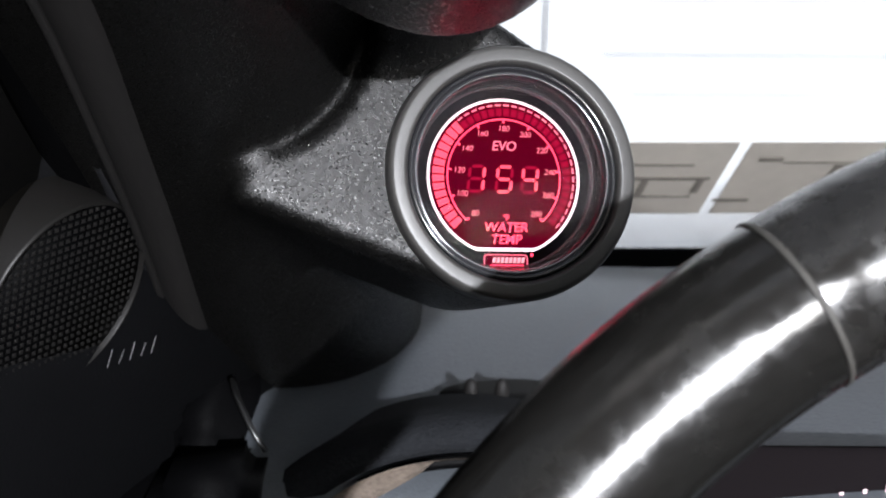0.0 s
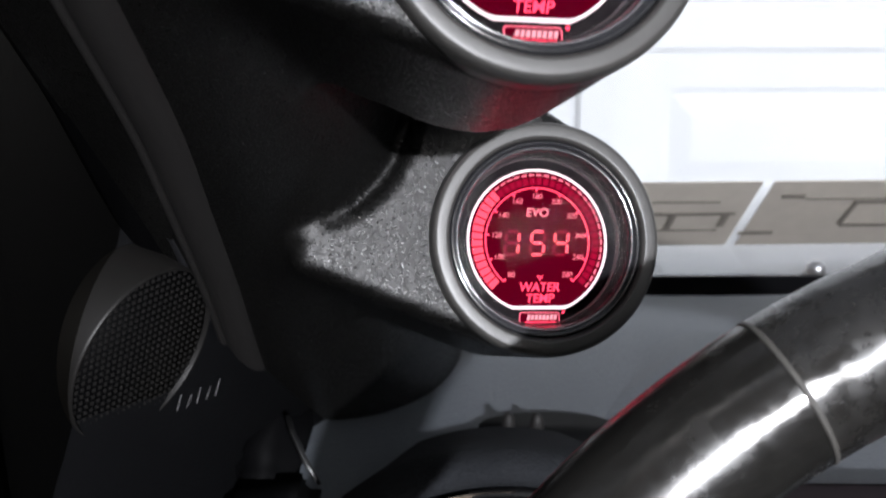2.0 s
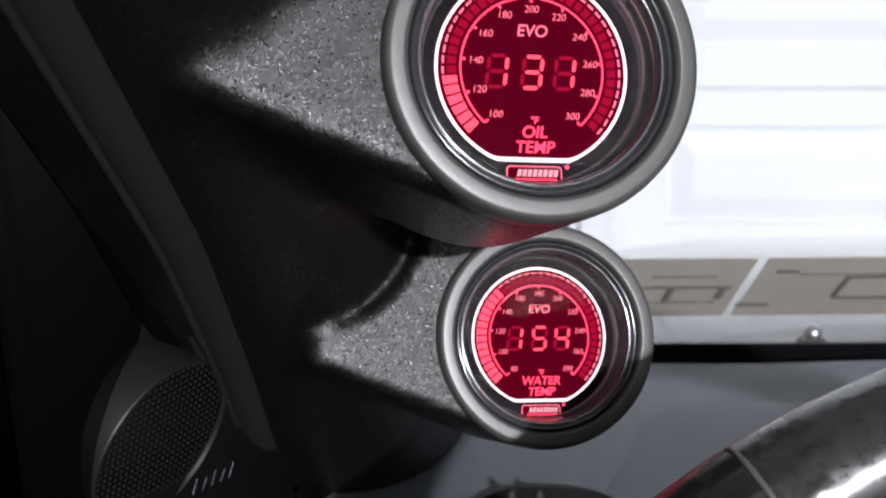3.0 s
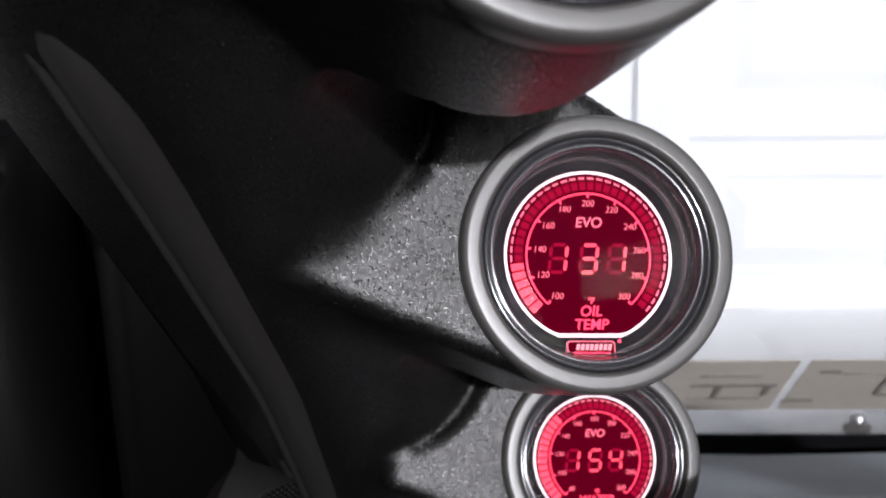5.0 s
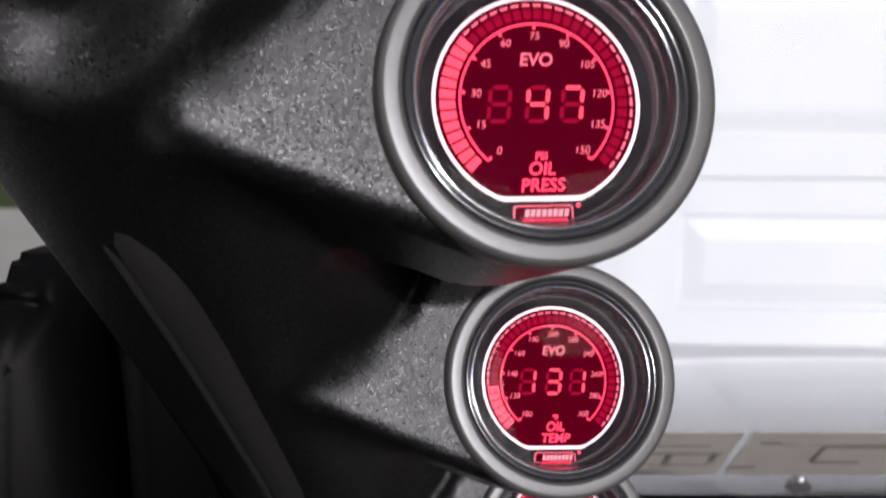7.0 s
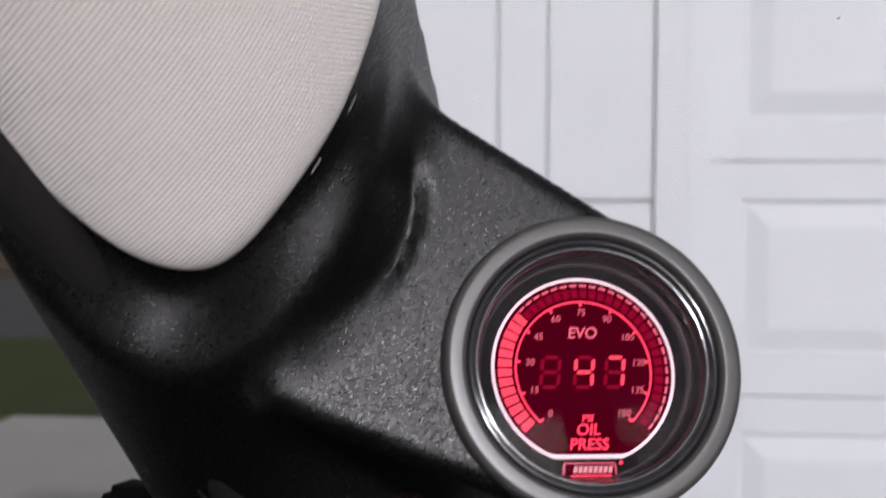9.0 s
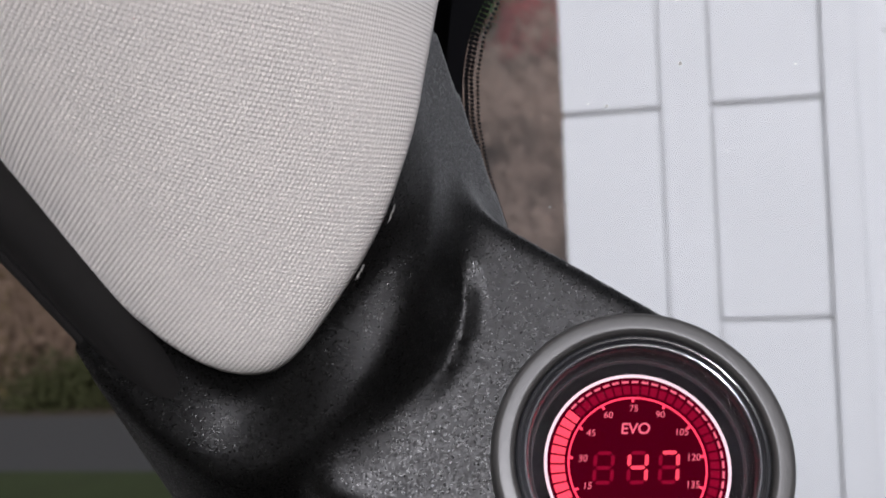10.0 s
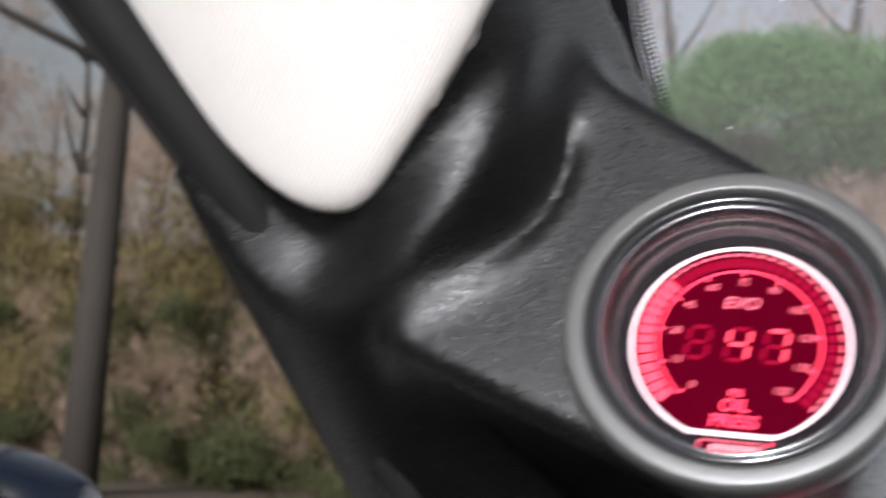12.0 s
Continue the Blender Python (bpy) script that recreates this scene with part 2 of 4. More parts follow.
def box(x0, x1, y0, y1, z0, z1, bevel=0.0, seg=2):
    bm = bmesh.new()
    bmesh.ops.create_cube(bm, size=1, matrix=Matrix.Translation(((x0 + x1) / 2, (y0 + y1) / 2, (z0 + z1) / 2))
                          @ Matrix.Diagonal((x1 - x0, y1 - y0, z1 - z0, 1)))
    if bevel:
        bmesh.ops.bevel(bm, geom=bm.edges[:], offset=bevel, segments=seg, affect="EDGES")
    return bm


def slab(pts, z0, z1):
    """A flat plate with the given outline, from height z0 to z1."""
    bm = bmesh.new()
    lo = [bm.verts.new((x, y, z0)) for x, y in pts]
    hi = [bm.verts.new((x, y, z1)) for x, y in pts]
    bm.faces.new(lo[::-1])
    bm.faces.new(hi)
    n = len(pts)
    for i in range(n):
        bm.faces.new((lo[i], lo[(i + 1) % n], hi[(i + 1) % n], hi[i]))
    return bm


def pipe(points, r, n=12, squash=1.0):
    """A tube along points."""
    rows = []
    for i, p in enumerate(points):
        a, b = Vector(points[max(i - 1, 0)]), Vector(points[min(i + 1, len(points) - 1)])
        t = (b - a).normalized()
        u = t.cross(Vector((0.3, 0.2, 1))).normalized()
        v = t.cross(u)
        rr = r(i / (len(points) - 1)) if callable(r) else r
        rows.append([Vector(p) + rr * (math.cos(k * 2 * math.pi / n) * u * squash + math.sin(k * 2 * math.pi / n) * v) for k in range(n)])
    bm = grid_mesh(rows, closed_v=True)
    bm.verts.ensure_lookup_table()
    bm.faces.new([bm.verts[k] for k in range(n)])
    bm.faces.new([bm.verts[(len(points) - 1) * n + k] for k in range(n)][::-1])
    bmesh.ops.recalc_face_normals(bm, faces=bm.faces[:])
    return bm


# ---- gauge places: centre of the rim and the way it faces ----
GAUGES = [pose(0.0189, 0.2837, -0.0751, 90 - 23.3, 4.6, 13.2),
          pose(0.0117, 0.2026, 0.0173, 90 - 22.0, 4.3, 13.0),
          pose(0.0026, 0.1178, 0.1064, 90 - 19.1, 1.5, 13.9)]
MM = 0.001
TUBE_A = GAUGES[0] @ Vector((-0.093, 0.038, 0))
TUBE_B = GAUGES[2] @ Vector((-0.093, 0.038, 0))
AXIS = (TUBE_B - TUBE_A).normalized()
SIDE = AXIS.cross(Vector((0, 0, 1))).normalized()       # to the right across the pillar
SIDE = -SIDE if SIDE.x < 0 else SIDE
FRONT = SIDE.cross(AXIS).normalized()
FRONT = -FRONT if FRONT.y > 0 else FRONT                # out of the pillar, to the seat
TUBE_R = 0.048


# lower edge of the fabric cover: way round the pillar, way along it
COVER_EDGE = [(-0.034, 0.302), (-0.015, 0.2665), (-0.010, 0.2560), (-0.005, 0.2478), (0.0, 0.2420), (0.005, 0.2383), (0.010, 0.2366), (0.015, 0.2362), (0.020, 0.2380), (0.025, 0.2413),
              (0.030, 0.2450), (0.035, 0.2486), (0.040, 0.2519), (0.050, 0.2582), (0.060, 0.2650), (0.070, 0.2700), (0.080, 0.2735), (0.090, 0.2765), (0.100, 0.2795), (0.118, 0.2845), (0.135, 0.288)]
EDGE_C = np.linspace(-0.034, 0.135, 440)
EDGE_S = np.interp(EDGE_C, [p[0] for p in COVER_EDGE], [p[1] for p in COVER_EDGE])
for _ in range(40):
    EDGE_S[1:-1] = (EDGE_S[:-2] + 2 * EDGE_S[1:-1] + EDGE_S[2:]) / 4


def sink(s):
    """How far the pillar falls back under its fabric cover."""
    q = np.clip((s - 0.15) / 0.085, 0, 1)
    return q * q * (3 - 2 * q)


SINK = 0.014


# ---- pod body: smooth union of a tube and three snouts ----
def hull2(points):
    pts = sorted(points)

    def half(seq):
        out = []
        for p in seq:
            while len(out) > 1 and (out[-1][0] - out[-2][0]) * (p[1] - out[-2][1]) - (out[-1][1] - out[-2][1]) * (p[0] - out[-2][0]) <= 0:
                out.pop()
            out.append(p)
        return out[:-1]
    return half(pts) + half(pts[::-1])


def ring2(cx, cy, r, n=48):
    return [(cx + r * math.cos(2 * math.pi * k / n), cy + r * math.sin(2 * math.pi * k / n)) for k in range(n)]


TEAR = hull2(ring2(0, 0, 0.0332) + ring2(-0.0672, -0.0058, 0.0035, 12) + ring2(-0.0380, 0.0588, 0.0038, 12))


def snout_field(X, m):
    L = np.array(m.inverted())
    P = X @ L[:3, :3].T + L[:3, 3]
    d2 = np.full(len(P), -1.0)
    for (x0, y0), (x1, y1) in zip(TEAR, TEAR[1:] + TEAR[:1]):
        ex, ey = x1 - x0, y1 - y0
        ln = math.hypot(ex, ey)
        d2 = np.maximum(d2, ((P[:, 0] - x0) * ey - (P[:, 1] - y0) * ex) / ln)
    dw = np.maximum(P[:, 2] + 0.003, -0.13 - P[:, 2])
    r = 0.0045
    a, b = d2 + r, dw + r
    s = np.minimum(np.maximum(a, b), 0) + np.hypot(np.maximum(a, 0), np.maximum(b, 0)) - r
    scoop = np.maximum(0.040 - np.hypot(P[:, 0] + 0.075, P[:, 1] - 0.040), -0.06 - P[:, 2])
    s = -smin(-s, -scoop, 0.002)
    hole = np.maximum(np.hypot(P[:, 0], P[:, 1]) - 0.029, -0.03 - P[:, 2])
    return s, hole


def smin(a, b, k):
    h = np.clip(0.5 + 0.5 * (b - a) / k, 0, 1)
    return b + (a - b) * h - k * h * (1 - h)


def pod_field(X):
    rel = X - np.array(TUBE_A)
    s = rel @ np.array(AXIS)
    u, v = rel @ np.array(SIDE), rel @ np.array(FRONT)
    w = v + 0.016
    c = np.where(w > 0, TUBE_R * np.arctan2(u, np.maximum(w, 1e-6)), math.pi / 2 * TUBE_R - w)
    ds = s - np.interp(c, EDGE_C, EDGE_S)
    roll = ds + np.where(c > 0.015, 0.35 * (np.interp(c, EDGE_C, EDGE_S) - 0.2362), 0)
    q = np.clip(1.12 + roll / (0.0125 + 0.0135 / (1 + np.exp((c - 0.002) / 0.006))), 0, 1)
    w = w + SINK * sink(s) * q * q * (3 - 2 * q)        # the rolled edge dips under the cover
    tube = np.hypot(u, np.where(w > 0, w, np.minimum(w + 0.06, 0))) - TUBE_R
    tube = np.maximum(tube, -0.022 - u)
    tube = np.maximum(tube, -0.052 - 0.12 * np.clip(0.28 - s, 0, 0.1) - v)
    hole = None
    f = tube
    for m in GAUGES:
        sn, h = snout_field(X, m)
        f = smin(f, sn, 0.010 if m is GAUGES[2] else 0.008)
        hole = h if hole is None else np.minimum(hole, h)
    f = np.maximum(f, -hole)
    return np.maximum(f, np.maximum(-0.22 - s, s - 0.44))


def surface_nets(field, origin, ax, n, h):
    """A smooth quad mesh on the zero level of a field, sampled on a turned grid."""
    i, j, k = np.meshgrid(*(np.arange(c) for c in n), indexing="ij")
    A = np.array([list(a) for a in ax]) * h
    base = np.array(origin)
    pts = i.reshape(-1, 1) * A[0] + j.reshape(-1, 1) * A[1] + k.reshape(-1, 1) * A[2] + base
    F = np.concatenate([field(c) for c in np.array_split(pts, 24)]).reshape(n)
    cells = tuple(c - 1 for c in n)
    acc, cnt = np.zeros((*cells, 3)), np.zeros(cells)
    off = [(a, b, c) for a in (0, 1) for b in (0, 1) for c in (0, 1)]

    def cut(o):
        return F[o[0]:o[0] + cells[0], o[1]:o[1] + cells[1], o[2]:o[2] + cells[2]]
    for o in off:
        for axis in range(3):
            if o[axis]:
                continue
            p = list(o)
            p[axis] = 1
            fa, fb = cut(o), cut(tuple(p))
            x = (fa < 0) != (fb < 0)
            t = np.where(x, fa / np.where(x, fa - fb, 1), 0)
            for q in range(3):
                acc[..., q] += np.where(x, o[q] + (t if q == axis else 0), 0)
            cnt += x
    on = cnt > 0
    idx = np.full(cells, -1)
    idx[on] = np.arange(on.sum())
    g = np.stack(np.nonzero(on), 1) + acc[on] / cnt[on][:, None]
    verts = g @ A + base
    faces = []
    for axis in range(3):
        sl = [slice(1, c) for c in cells]
        sl[axis] = slice(0, cells[axis])
        nb = list(sl)
        nb[axis] = slice(1, cells[axis] + 1)
        a, b = F[tuple(sl)] < 0, F[tuple(nb)] < 0
        p, q = (axis + 1) % 3, (axis + 2) % 3
        for flag, rev in ((a & ~b, False), (~a & b, True)):
            w = np.stack(np.nonzero(flag), 1) + np.array([0 if ax_ == axis else 1 for ax_ in range(3)])
            ep, eq = np.eye(3, dtype=int)[p], np.eye(3, dtype=int)[q]
            quad = [idx[tuple((w - s1 * ep - s2 * eq).T)] for s1, s2 in ((1, 1), (0, 1), (0, 0), (1, 0))]
            quad = np.stack(quad[::-1] if rev else quad, 1)
            faces.append(quad[(quad >= 0).all(1)])
    return verts, np.concatenate(faces)


def pod_body():
    H = 0.0021
    lo = TUBE_A - AXIS * 0.225 - SIDE * 0.03 - FRONT * 0.13
    n = (int(0.675 / H), int(0.165 / H), int(0.22 / H))
    v, f = surface_nets(pod_field, lo, (AXIS, SIDE, FRONT), n, H)
    whole = bpy.data.meshes.new("whole")
    whole.from_pydata(v.tolist(), [], f.tolist())
    normals = np.array([n_.vector[:] for n_ in whole.vertex_normals])
    bpy.data.meshes.remove(whole)
    mid = v[f].mean(1)
    near = np.stack([snout_field(mid, m)[0] for m in GAUGES], 1)
    owner = np.where(near.min(1) < 0.0012, near.argmin(1), 3)
    thing = new("pillar_pod", None)
    for k, nm in enumerate(("gauge_pod", "gauge_pod", "gauge_pod", "pillar_trim")):
        fs = f[owner == k]
        used, inv = np.unique(fs, return_inverse=True)
        me = bpy.data.meshes.new(nm)
        me.from_pydata(v[used].tolist(), [], inv.reshape(-1, 4).tolist())
        for p in me.polygons:
            p.use_smooth = True
        me.normals_split_custom_set_from_vertices(normals[used].tolist())
        me.materials.append(M_POD)
        new(nm, me).parent = thing
    # tiny pale flakes painted as sparkles of light on the grain
    drng = np.random.default_rng(5)
    nf = normals[f].mean(1)
    front = nf @ np.array(FRONT) > -0.2
    for_pods, for_trim = np.nonzero(front & (owner < 3))[0], np.nonzero(front & (owner == 3))[0]
    pick = np.concatenate([drng.choice(for_pods, 5200), drng.choice(for_trim, 3000)])
    dv, df = [], []
    for q in pick:
        w4 = drng.dirichlet((1, 1, 1, 1))
        c = Vector((w4 @ v[f[q]]).tolist())
        n_ = Vector((nf[q] + drng.normal(0, 0.25, 3)).tolist()).normalized()
        c += Vector(nf[q].tolist()) * 0.00012
        a_ = n_.orthogonal().normalized()
        b_ = n_.cross(a_)
        k = float(drng.uniform(0.0001, 0.0003))
        i0 = len(dv)
        dv += [tuple(c + a_ * k), tuple(c + b_ * k * 0.7), tuple(c - a_ * k), tuple(c - b_ * k * 0.8)]
        df.append((i0, i0 + 1, i0 + 2, i0 + 3))
    me = bpy.data.meshes.new("glint_and_dust_specks")
    me.from_pydata(dv, [], df)
    me.materials.append(M_GLINT)
    glints = new("glint_and_dust_specks", me)
    glints.parent = thing
    glints["kind"] = "stuff"
    return thing


pod = pod_body()
tagged(pod, "black grained plastic windshield pillar cover with three gauge pods", "pillar trim")


# ---- gauges ----
def arc_block(r0, r1, a0, a1, z0, z1, n=3):
    out = [(r1 * math.cos(a0 + (a1 - a0) * i / n), r1 * math.sin(a0 + (a1 - a0) * i / n)) for i in range(n + 1)]
    inn = [(r0 * math.cos(a0 + (a1 - a0) * i / n), r0 * math.sin(a0 + (a1 - a0) * i / n)) for i in range(n + 1)]
    bm = slab([(x * MM, y * MM) for x, y in inn + out[::-1]], z0 * MM, z1 * MM)
    bmesh.ops.recalc_face_normals(bm, faces=bm.faces[:])
    return bm


def text_mesh(name, body, size, x, y, z, material, parent, shear=0.15, bold=0.0, label=""):
    cu = bpy.data.curves.new(name, "FONT")
    cu.body, cu.size, cu.align_x, cu.align_y, cu.shear = body, size * MM, "CENTER", "CENTER", shear
    cu.offset, cu.extrude = bold * MM, 0.00004
    ob = bpy.data.objects.new(name, cu)
    scene.collection.objects.link(ob)
    dg = bpy.context.evaluated_depsgraph_get()
    me = bpy.data.meshes.new_from_object(ob.evaluated_get(dg))
    bpy.data.objects.remove(ob)
    me.materials.clear()
    me.materials.append(material)
    o = new(name, me)
    o.parent = parent
    o.location = (x * MM, y * MM, z * MM)
    return tagged(o, label)


SEGMENTS = {"a": ((-1, 1), (1, 1)), "b": ((1, 1), (1, 0)), "c": ((1, 0), (1, -1)), "d": ((-1, -1), (1, -1)),
            "e": ((-1, 0), (-1, -1)), "f": ((-1, 1), (-1, 0)), "g": ((-1, 0), (1, 0))}
DIGIT = {"0": "abcdef", "1": "bc", "2": "abged", "3": "abgcd", "4": "fgbc", "5": "afgcd", "6": "afgedc", "7": "abc", "8": "abcdefg", "9": "abcdfg", " ": ""}


def digit(ch, cx, cy, z, parent):
    w, h, t, sl = 1.95, 3.3, 0.42, 0.13
    for key, (p, q) in SEGMENTS.items():
        lit = key in DIGIT[ch]
        a, b = Vector((p[0] * w, p[1] * h)), Vector((q[0] * w, q[1] * h))
        t_ = (b - a).normalized()
        n_ = Vector((-t_.y, t_.x))
        a, b = a + t_ * 0.28, b - t_ * 0.28
        pts = [a, a + t_ * t + n_ * t, b - t_ * t + n_ * t, b, b - t_ * t - n_ * t, a + t_ * t - n_ * t]
        pts = [((v.x + v.y * sl + cx) * MM, (v.y + cy) * MM) for v in pts][::-1]
        bm = slab(pts, z * MM, (z + (0.08 if lit else 0.03)) * MM)
        bmesh.ops.recalc_face_normals(bm, faces=bm.faces[:])
        finish("digit_segment", bm, M_HOT if lit else M_DIM, parent, smooth=False)


def gauge(m, digits, lit, numerals, lines, unit, label):
    g = new("gauge", None)
    g.matrix_world = m
    tagged(g, label, "gauge", "gauges in the pillar pod")
    part("mounting_ring", lathe([(28.2 * MM, -12 * MM), (27.9 * MM, -0.3 * MM), (28.2 * MM, 0.5 * MM), (28.6 * MM, 0.85 * MM), (28.9 * MM, 0.96 * MM), (29.1 * MM, 0.98 * MM), (31.3 * MM, 0.92 * MM), (31.6 * MM, 0.88 * MM), (32.2 * MM, 0.6 * MM), (32.6 * MM, 0.1 * MM),
                                 (32.9 * MM, -0.9 * MM), (33.1 * MM, -2.5 * MM), (33.1 * MM, -7 * MM), (30 * MM, -8 * MM)]), M_RING, g, "satin grey-black ring")
    part("bezel", lathe([(27.9 * MM, -2.2 * MM), (27.6 * MM, -0.6 * MM), (26.9 * MM, -0.1 * MM), (26.3 * MM, -0.7 * MM), (26.1 * MM, -1.5 * MM),
                         (25.6 * MM, -1.3 * MM), (25.1 * MM, -1.9 * MM), (24.8 * MM, -3.0 * MM)]), M_GLOSS, g, "gloss black bezel")
    part("lens_edge", lathe([((25.55 + 0.32 * math.cos(q)) * MM, (-1.35 + 0.32 * math.sin(q)) * MM) for q in (2 * math.pi * k / 10 for k in range(11))]), M_EDGE, g, "polished clear edge of the lens")
    part("cup", lathe([(24.9 * MM, -2.6 * MM), (24.7 * MM, -6 * MM), (24.3 * MM, -8.6 * MM), (23.6 * MM, -9.15 * MM)]), M_CUP, g)
    F = -9.2
    face = part("face", slab([(x * MM, y * MM) for x, y in ring2(0, 0, 25.5, 64)], (F - 2) * MM, F * MM), M_FACE, g, "smoked black face")
    clip = -19.4
    a0 = math.asin(clip / 20.9)
    arc = [a0 + (math.pi - 2 * a0) * i / 72 for i in range(73)]
    rows = [[(r * math.cos(a) * MM, max(r * math.sin(a), clip + (0 if r > 20.5 else 0.95)) * MM, z * MM) for r, z in ((20.9, F), (20.9, F + 0.15), (20.2, F + 0.15), (20.2, F))] for a in arc]
    bm = grid_mesh(rows, closed_u=True)
    bmesh.ops.recalc_face_normals(bm, faces=bm.faces[:])
    part("outline", bm, M_WHITE, g, "glowing white outline", smooth=False)
    a1 = math.asin((clip + 0.7) / 20.2)
    part("display", slab([(20.2 * math.cos(a) * MM, 20.2 * math.sin(a) * MM) for a in (a1 + (math.pi - 2 * a1) * i / 72 for i in range(73))],
                         F * MM, (F + 0.05) * MM), M_RED, g, "dark red backlit display", smooth=False)
    z = F + 0.07
    n = 40
    for i in range(n):
        b0 = radians(225 - 270 * i / n)
        b1 = radians(225 - 270 * (i + 0.8) / n)
        on = i < lit
        part("bar", arc_block(16.3, 19.4 if on else 18.3, b1, b0, z, z + (0.1 if on else 0.04), 1), M_HOT if on else M_DIM, g, smooth=False)
        if not on:
            part("tick", arc_block(18.9, 19.4, b1 + 0.012, b0, z, z + 0.1, 1), M_PINK, g, smooth=False)
    part("scale_line", arc_block(15.2, 15.6, radians(-48), radians(228), z, z + 0.1, 60), M_LIT, g, smooth=False)
    for i, txt in enumerate(numerals):
        a = radians(228 - 276 * i / (len(numerals) - 1))
        part("tick", arc_block(14.4, 15.2, a - 0.018, a + 0.018, z, z + 0.1, 1), M_LIT, g, smooth=False)
        text_mesh("numeral", txt, 2.15, 12.7 * math.cos(a) + (0.4 if i < 4 else 0), 12.9 * math.sin(a), z + 0.06, M_PINK, g)
    text_mesh("series_text", "EVO", 3.5, 0, 8.2, z + 0.06, M_PINK, g, shear=0.15, bold=0.06)
    for ch, cx in zip(digits, (-7.6, 0.0, 7.0)):
        digit(ch, cx, -0.5, z, g)
    text_mesh("unit_text", unit, 2.1, 0.2, -10.7, z + 0.06, M_LIT, g, bold=0.05)
    text_mesh("title_text", lines[0], 3.5, 0.2, -13.2, z + 0.06, M_LIT, g, bold=0.05)
    text_mesh("title_text", lines[1], 3.5, 0.2, -16.4, z + 0.06, M_LIT, g, bold=0.05)
    # maker's plate: plain shapes
    def rounded(x0, x1, y0, y1, r):
        return [(cx + r * math.cos(q), cy + r * math.sin(q)) for cx, cy, q0 in ((x1 - r, y0 + r, -90), (x1 - r, y1 - r, 0), (x0 + r, y1 - r, 90), (x0 + r, y0 + r, 180))
                for q in (radians(q0 + 30 * k) for k in range(4))]
    pl = part("maker_plate", slab([(x * MM, y * MM) for x, y in rounded(-5.9, 6.1, -23.9, -20.2, 0.9)], F * MM, (F + 0.1) * MM), M_PINK, g, "pale pink outlined plate", smooth=False)
    part("plate_field", slab([(x * MM, y * MM) for x, y in rounded(-5.6, 5.8, -23.6, -20.5, 0.7)], (F + 0.1) * MM, (F + 0.14) * MM), M_RED, pl, smooth=False)
    for k in range(8):
        x = -3.7 + k * 1.12
        bm = slab([(x * MM, -22.5 * MM), ((x + 0.85) * MM, -22.5 * MM), ((x + 1.2) * MM, -21.0 * MM), ((x + 0.35) * MM, -21.0 * MM)], (F + 0.14) * MM, (F + 0.2) * MM)
        part("plate_bar", bm, M_PLATE, pl, smooth=False)
    part("plate_line", box(-4.2 * MM, 4.9 * MM, -23.25 * MM, -22.95 * MM, (F + 0.14) * MM, (F + 0.2) * MM), M_LIT, pl, smooth=False)
    part("plate_dot", slab([(x * MM, y * MM) for x, y in ring2(7.2, -20.3, 0.45, 12)], F * MM, (F + 0.1) * MM), M_LIT, pl, smooth=False)
    lens = part("lens", lathe([(0.01 * MM, -2.3 * MM), (0.4 * MM, -2.3 * MM), (12 * MM, -2.34 * MM), (20 * MM, -2.42 * MM), (24.3 * MM, -2.5 * MM), (24.75 * MM, -2.55 * MM), (25.0 * MM, -2.8 * MM),
                              (25.0 * MM, -3.4 * MM), (24.75 * MM, -3.65 * MM), (24.3 * MM, -3.7 * MM), (20 * MM, -3.62 * MM), (12 * MM, -3.54 * MM), (0.4 * MM, -3.5 * MM), (0.01 * MM, -3.5 * MM)]), M_LENS, g, "clear lens")
    lens.visible_shadow = False
    return g


gauge(GAUGES[0], "154", 14, [str(80 + 20 * i) for i in range(11)], ("WATER", "TEMP"), "°F", "round red-lit digital water temperature gauge in a black pod")
gauge(GAUGES[1], "131", 6, [str(100 + 20 * i) for i in range(11)], ("OIL", "TEMP"), "°F", "round red-lit digital oil temperature gauge in a black pod")
gauge(GAUGES[2], " 47", 13, [str(15 * i) for i in range(11)], ("OIL", "PRESS"), "PSI", "round red-lit digital oil pressure gauge in the top pod")


# ---- fabric cover of the upper pillar ----
def pillar_at(s, side, front):
    return TUBE_A + AXIS * s + SIDE * side + FRONT * front


def section(c, grow=0.0):
    """The pillar's outline: c metres round from its front line to the right (or left, negative)."""
    r = TUBE_R + grow
    q = math.pi / 2 * TUBE_R
    if c > q:
        return r, -0.016 - (c - q)
    a = c / TUBE_R
    return r * math.sin(a), -0.016 + r * math.cos(a)


def cover_start(c):
    """Where the cover's lower edge lies along the pillar."""
    return float(np.interp(c, EDGE_C, EDGE_S))


def fabric_cover():
    c0, c1, n, m = -0.032, 0.128, 124, 60
    bm = bmesh.new()
    uv = bm.loops.layers.uv.new("weave")
    grid = []
    for i in range(n + 1):
        c = c0 + (c1 - c0) * i / n
        s0 = cover_start(c)
        col = []
        for j in range(m + 1):
            f = (j / m) ** 1.6
            s = s0 + (0.435 - s0) * f
            lift = 0.0035 * (1 - math.exp(-(s - s0) / 0.003)) - 0.0012
            side, front = section(c, lift)
            v = bm.verts.new(pillar_at(s, side, front - SINK * float(sink(s))))
            col.append((v, (c, s)))
        grid.append(col)
    for i in range(n):
        for j in range(m):
            q = (grid[i][j], grid[i + 1][j], grid[i + 1][j + 1], grid[i][j + 1])
            fc = bm.faces.new([v for v, _ in q])
            for lp, (_, t) in zip(fc.loops, q):
                lp[uv].uv = t
    bmesh.ops.recalc_face_normals(bm, faces=bm.faces[:])
    return bm


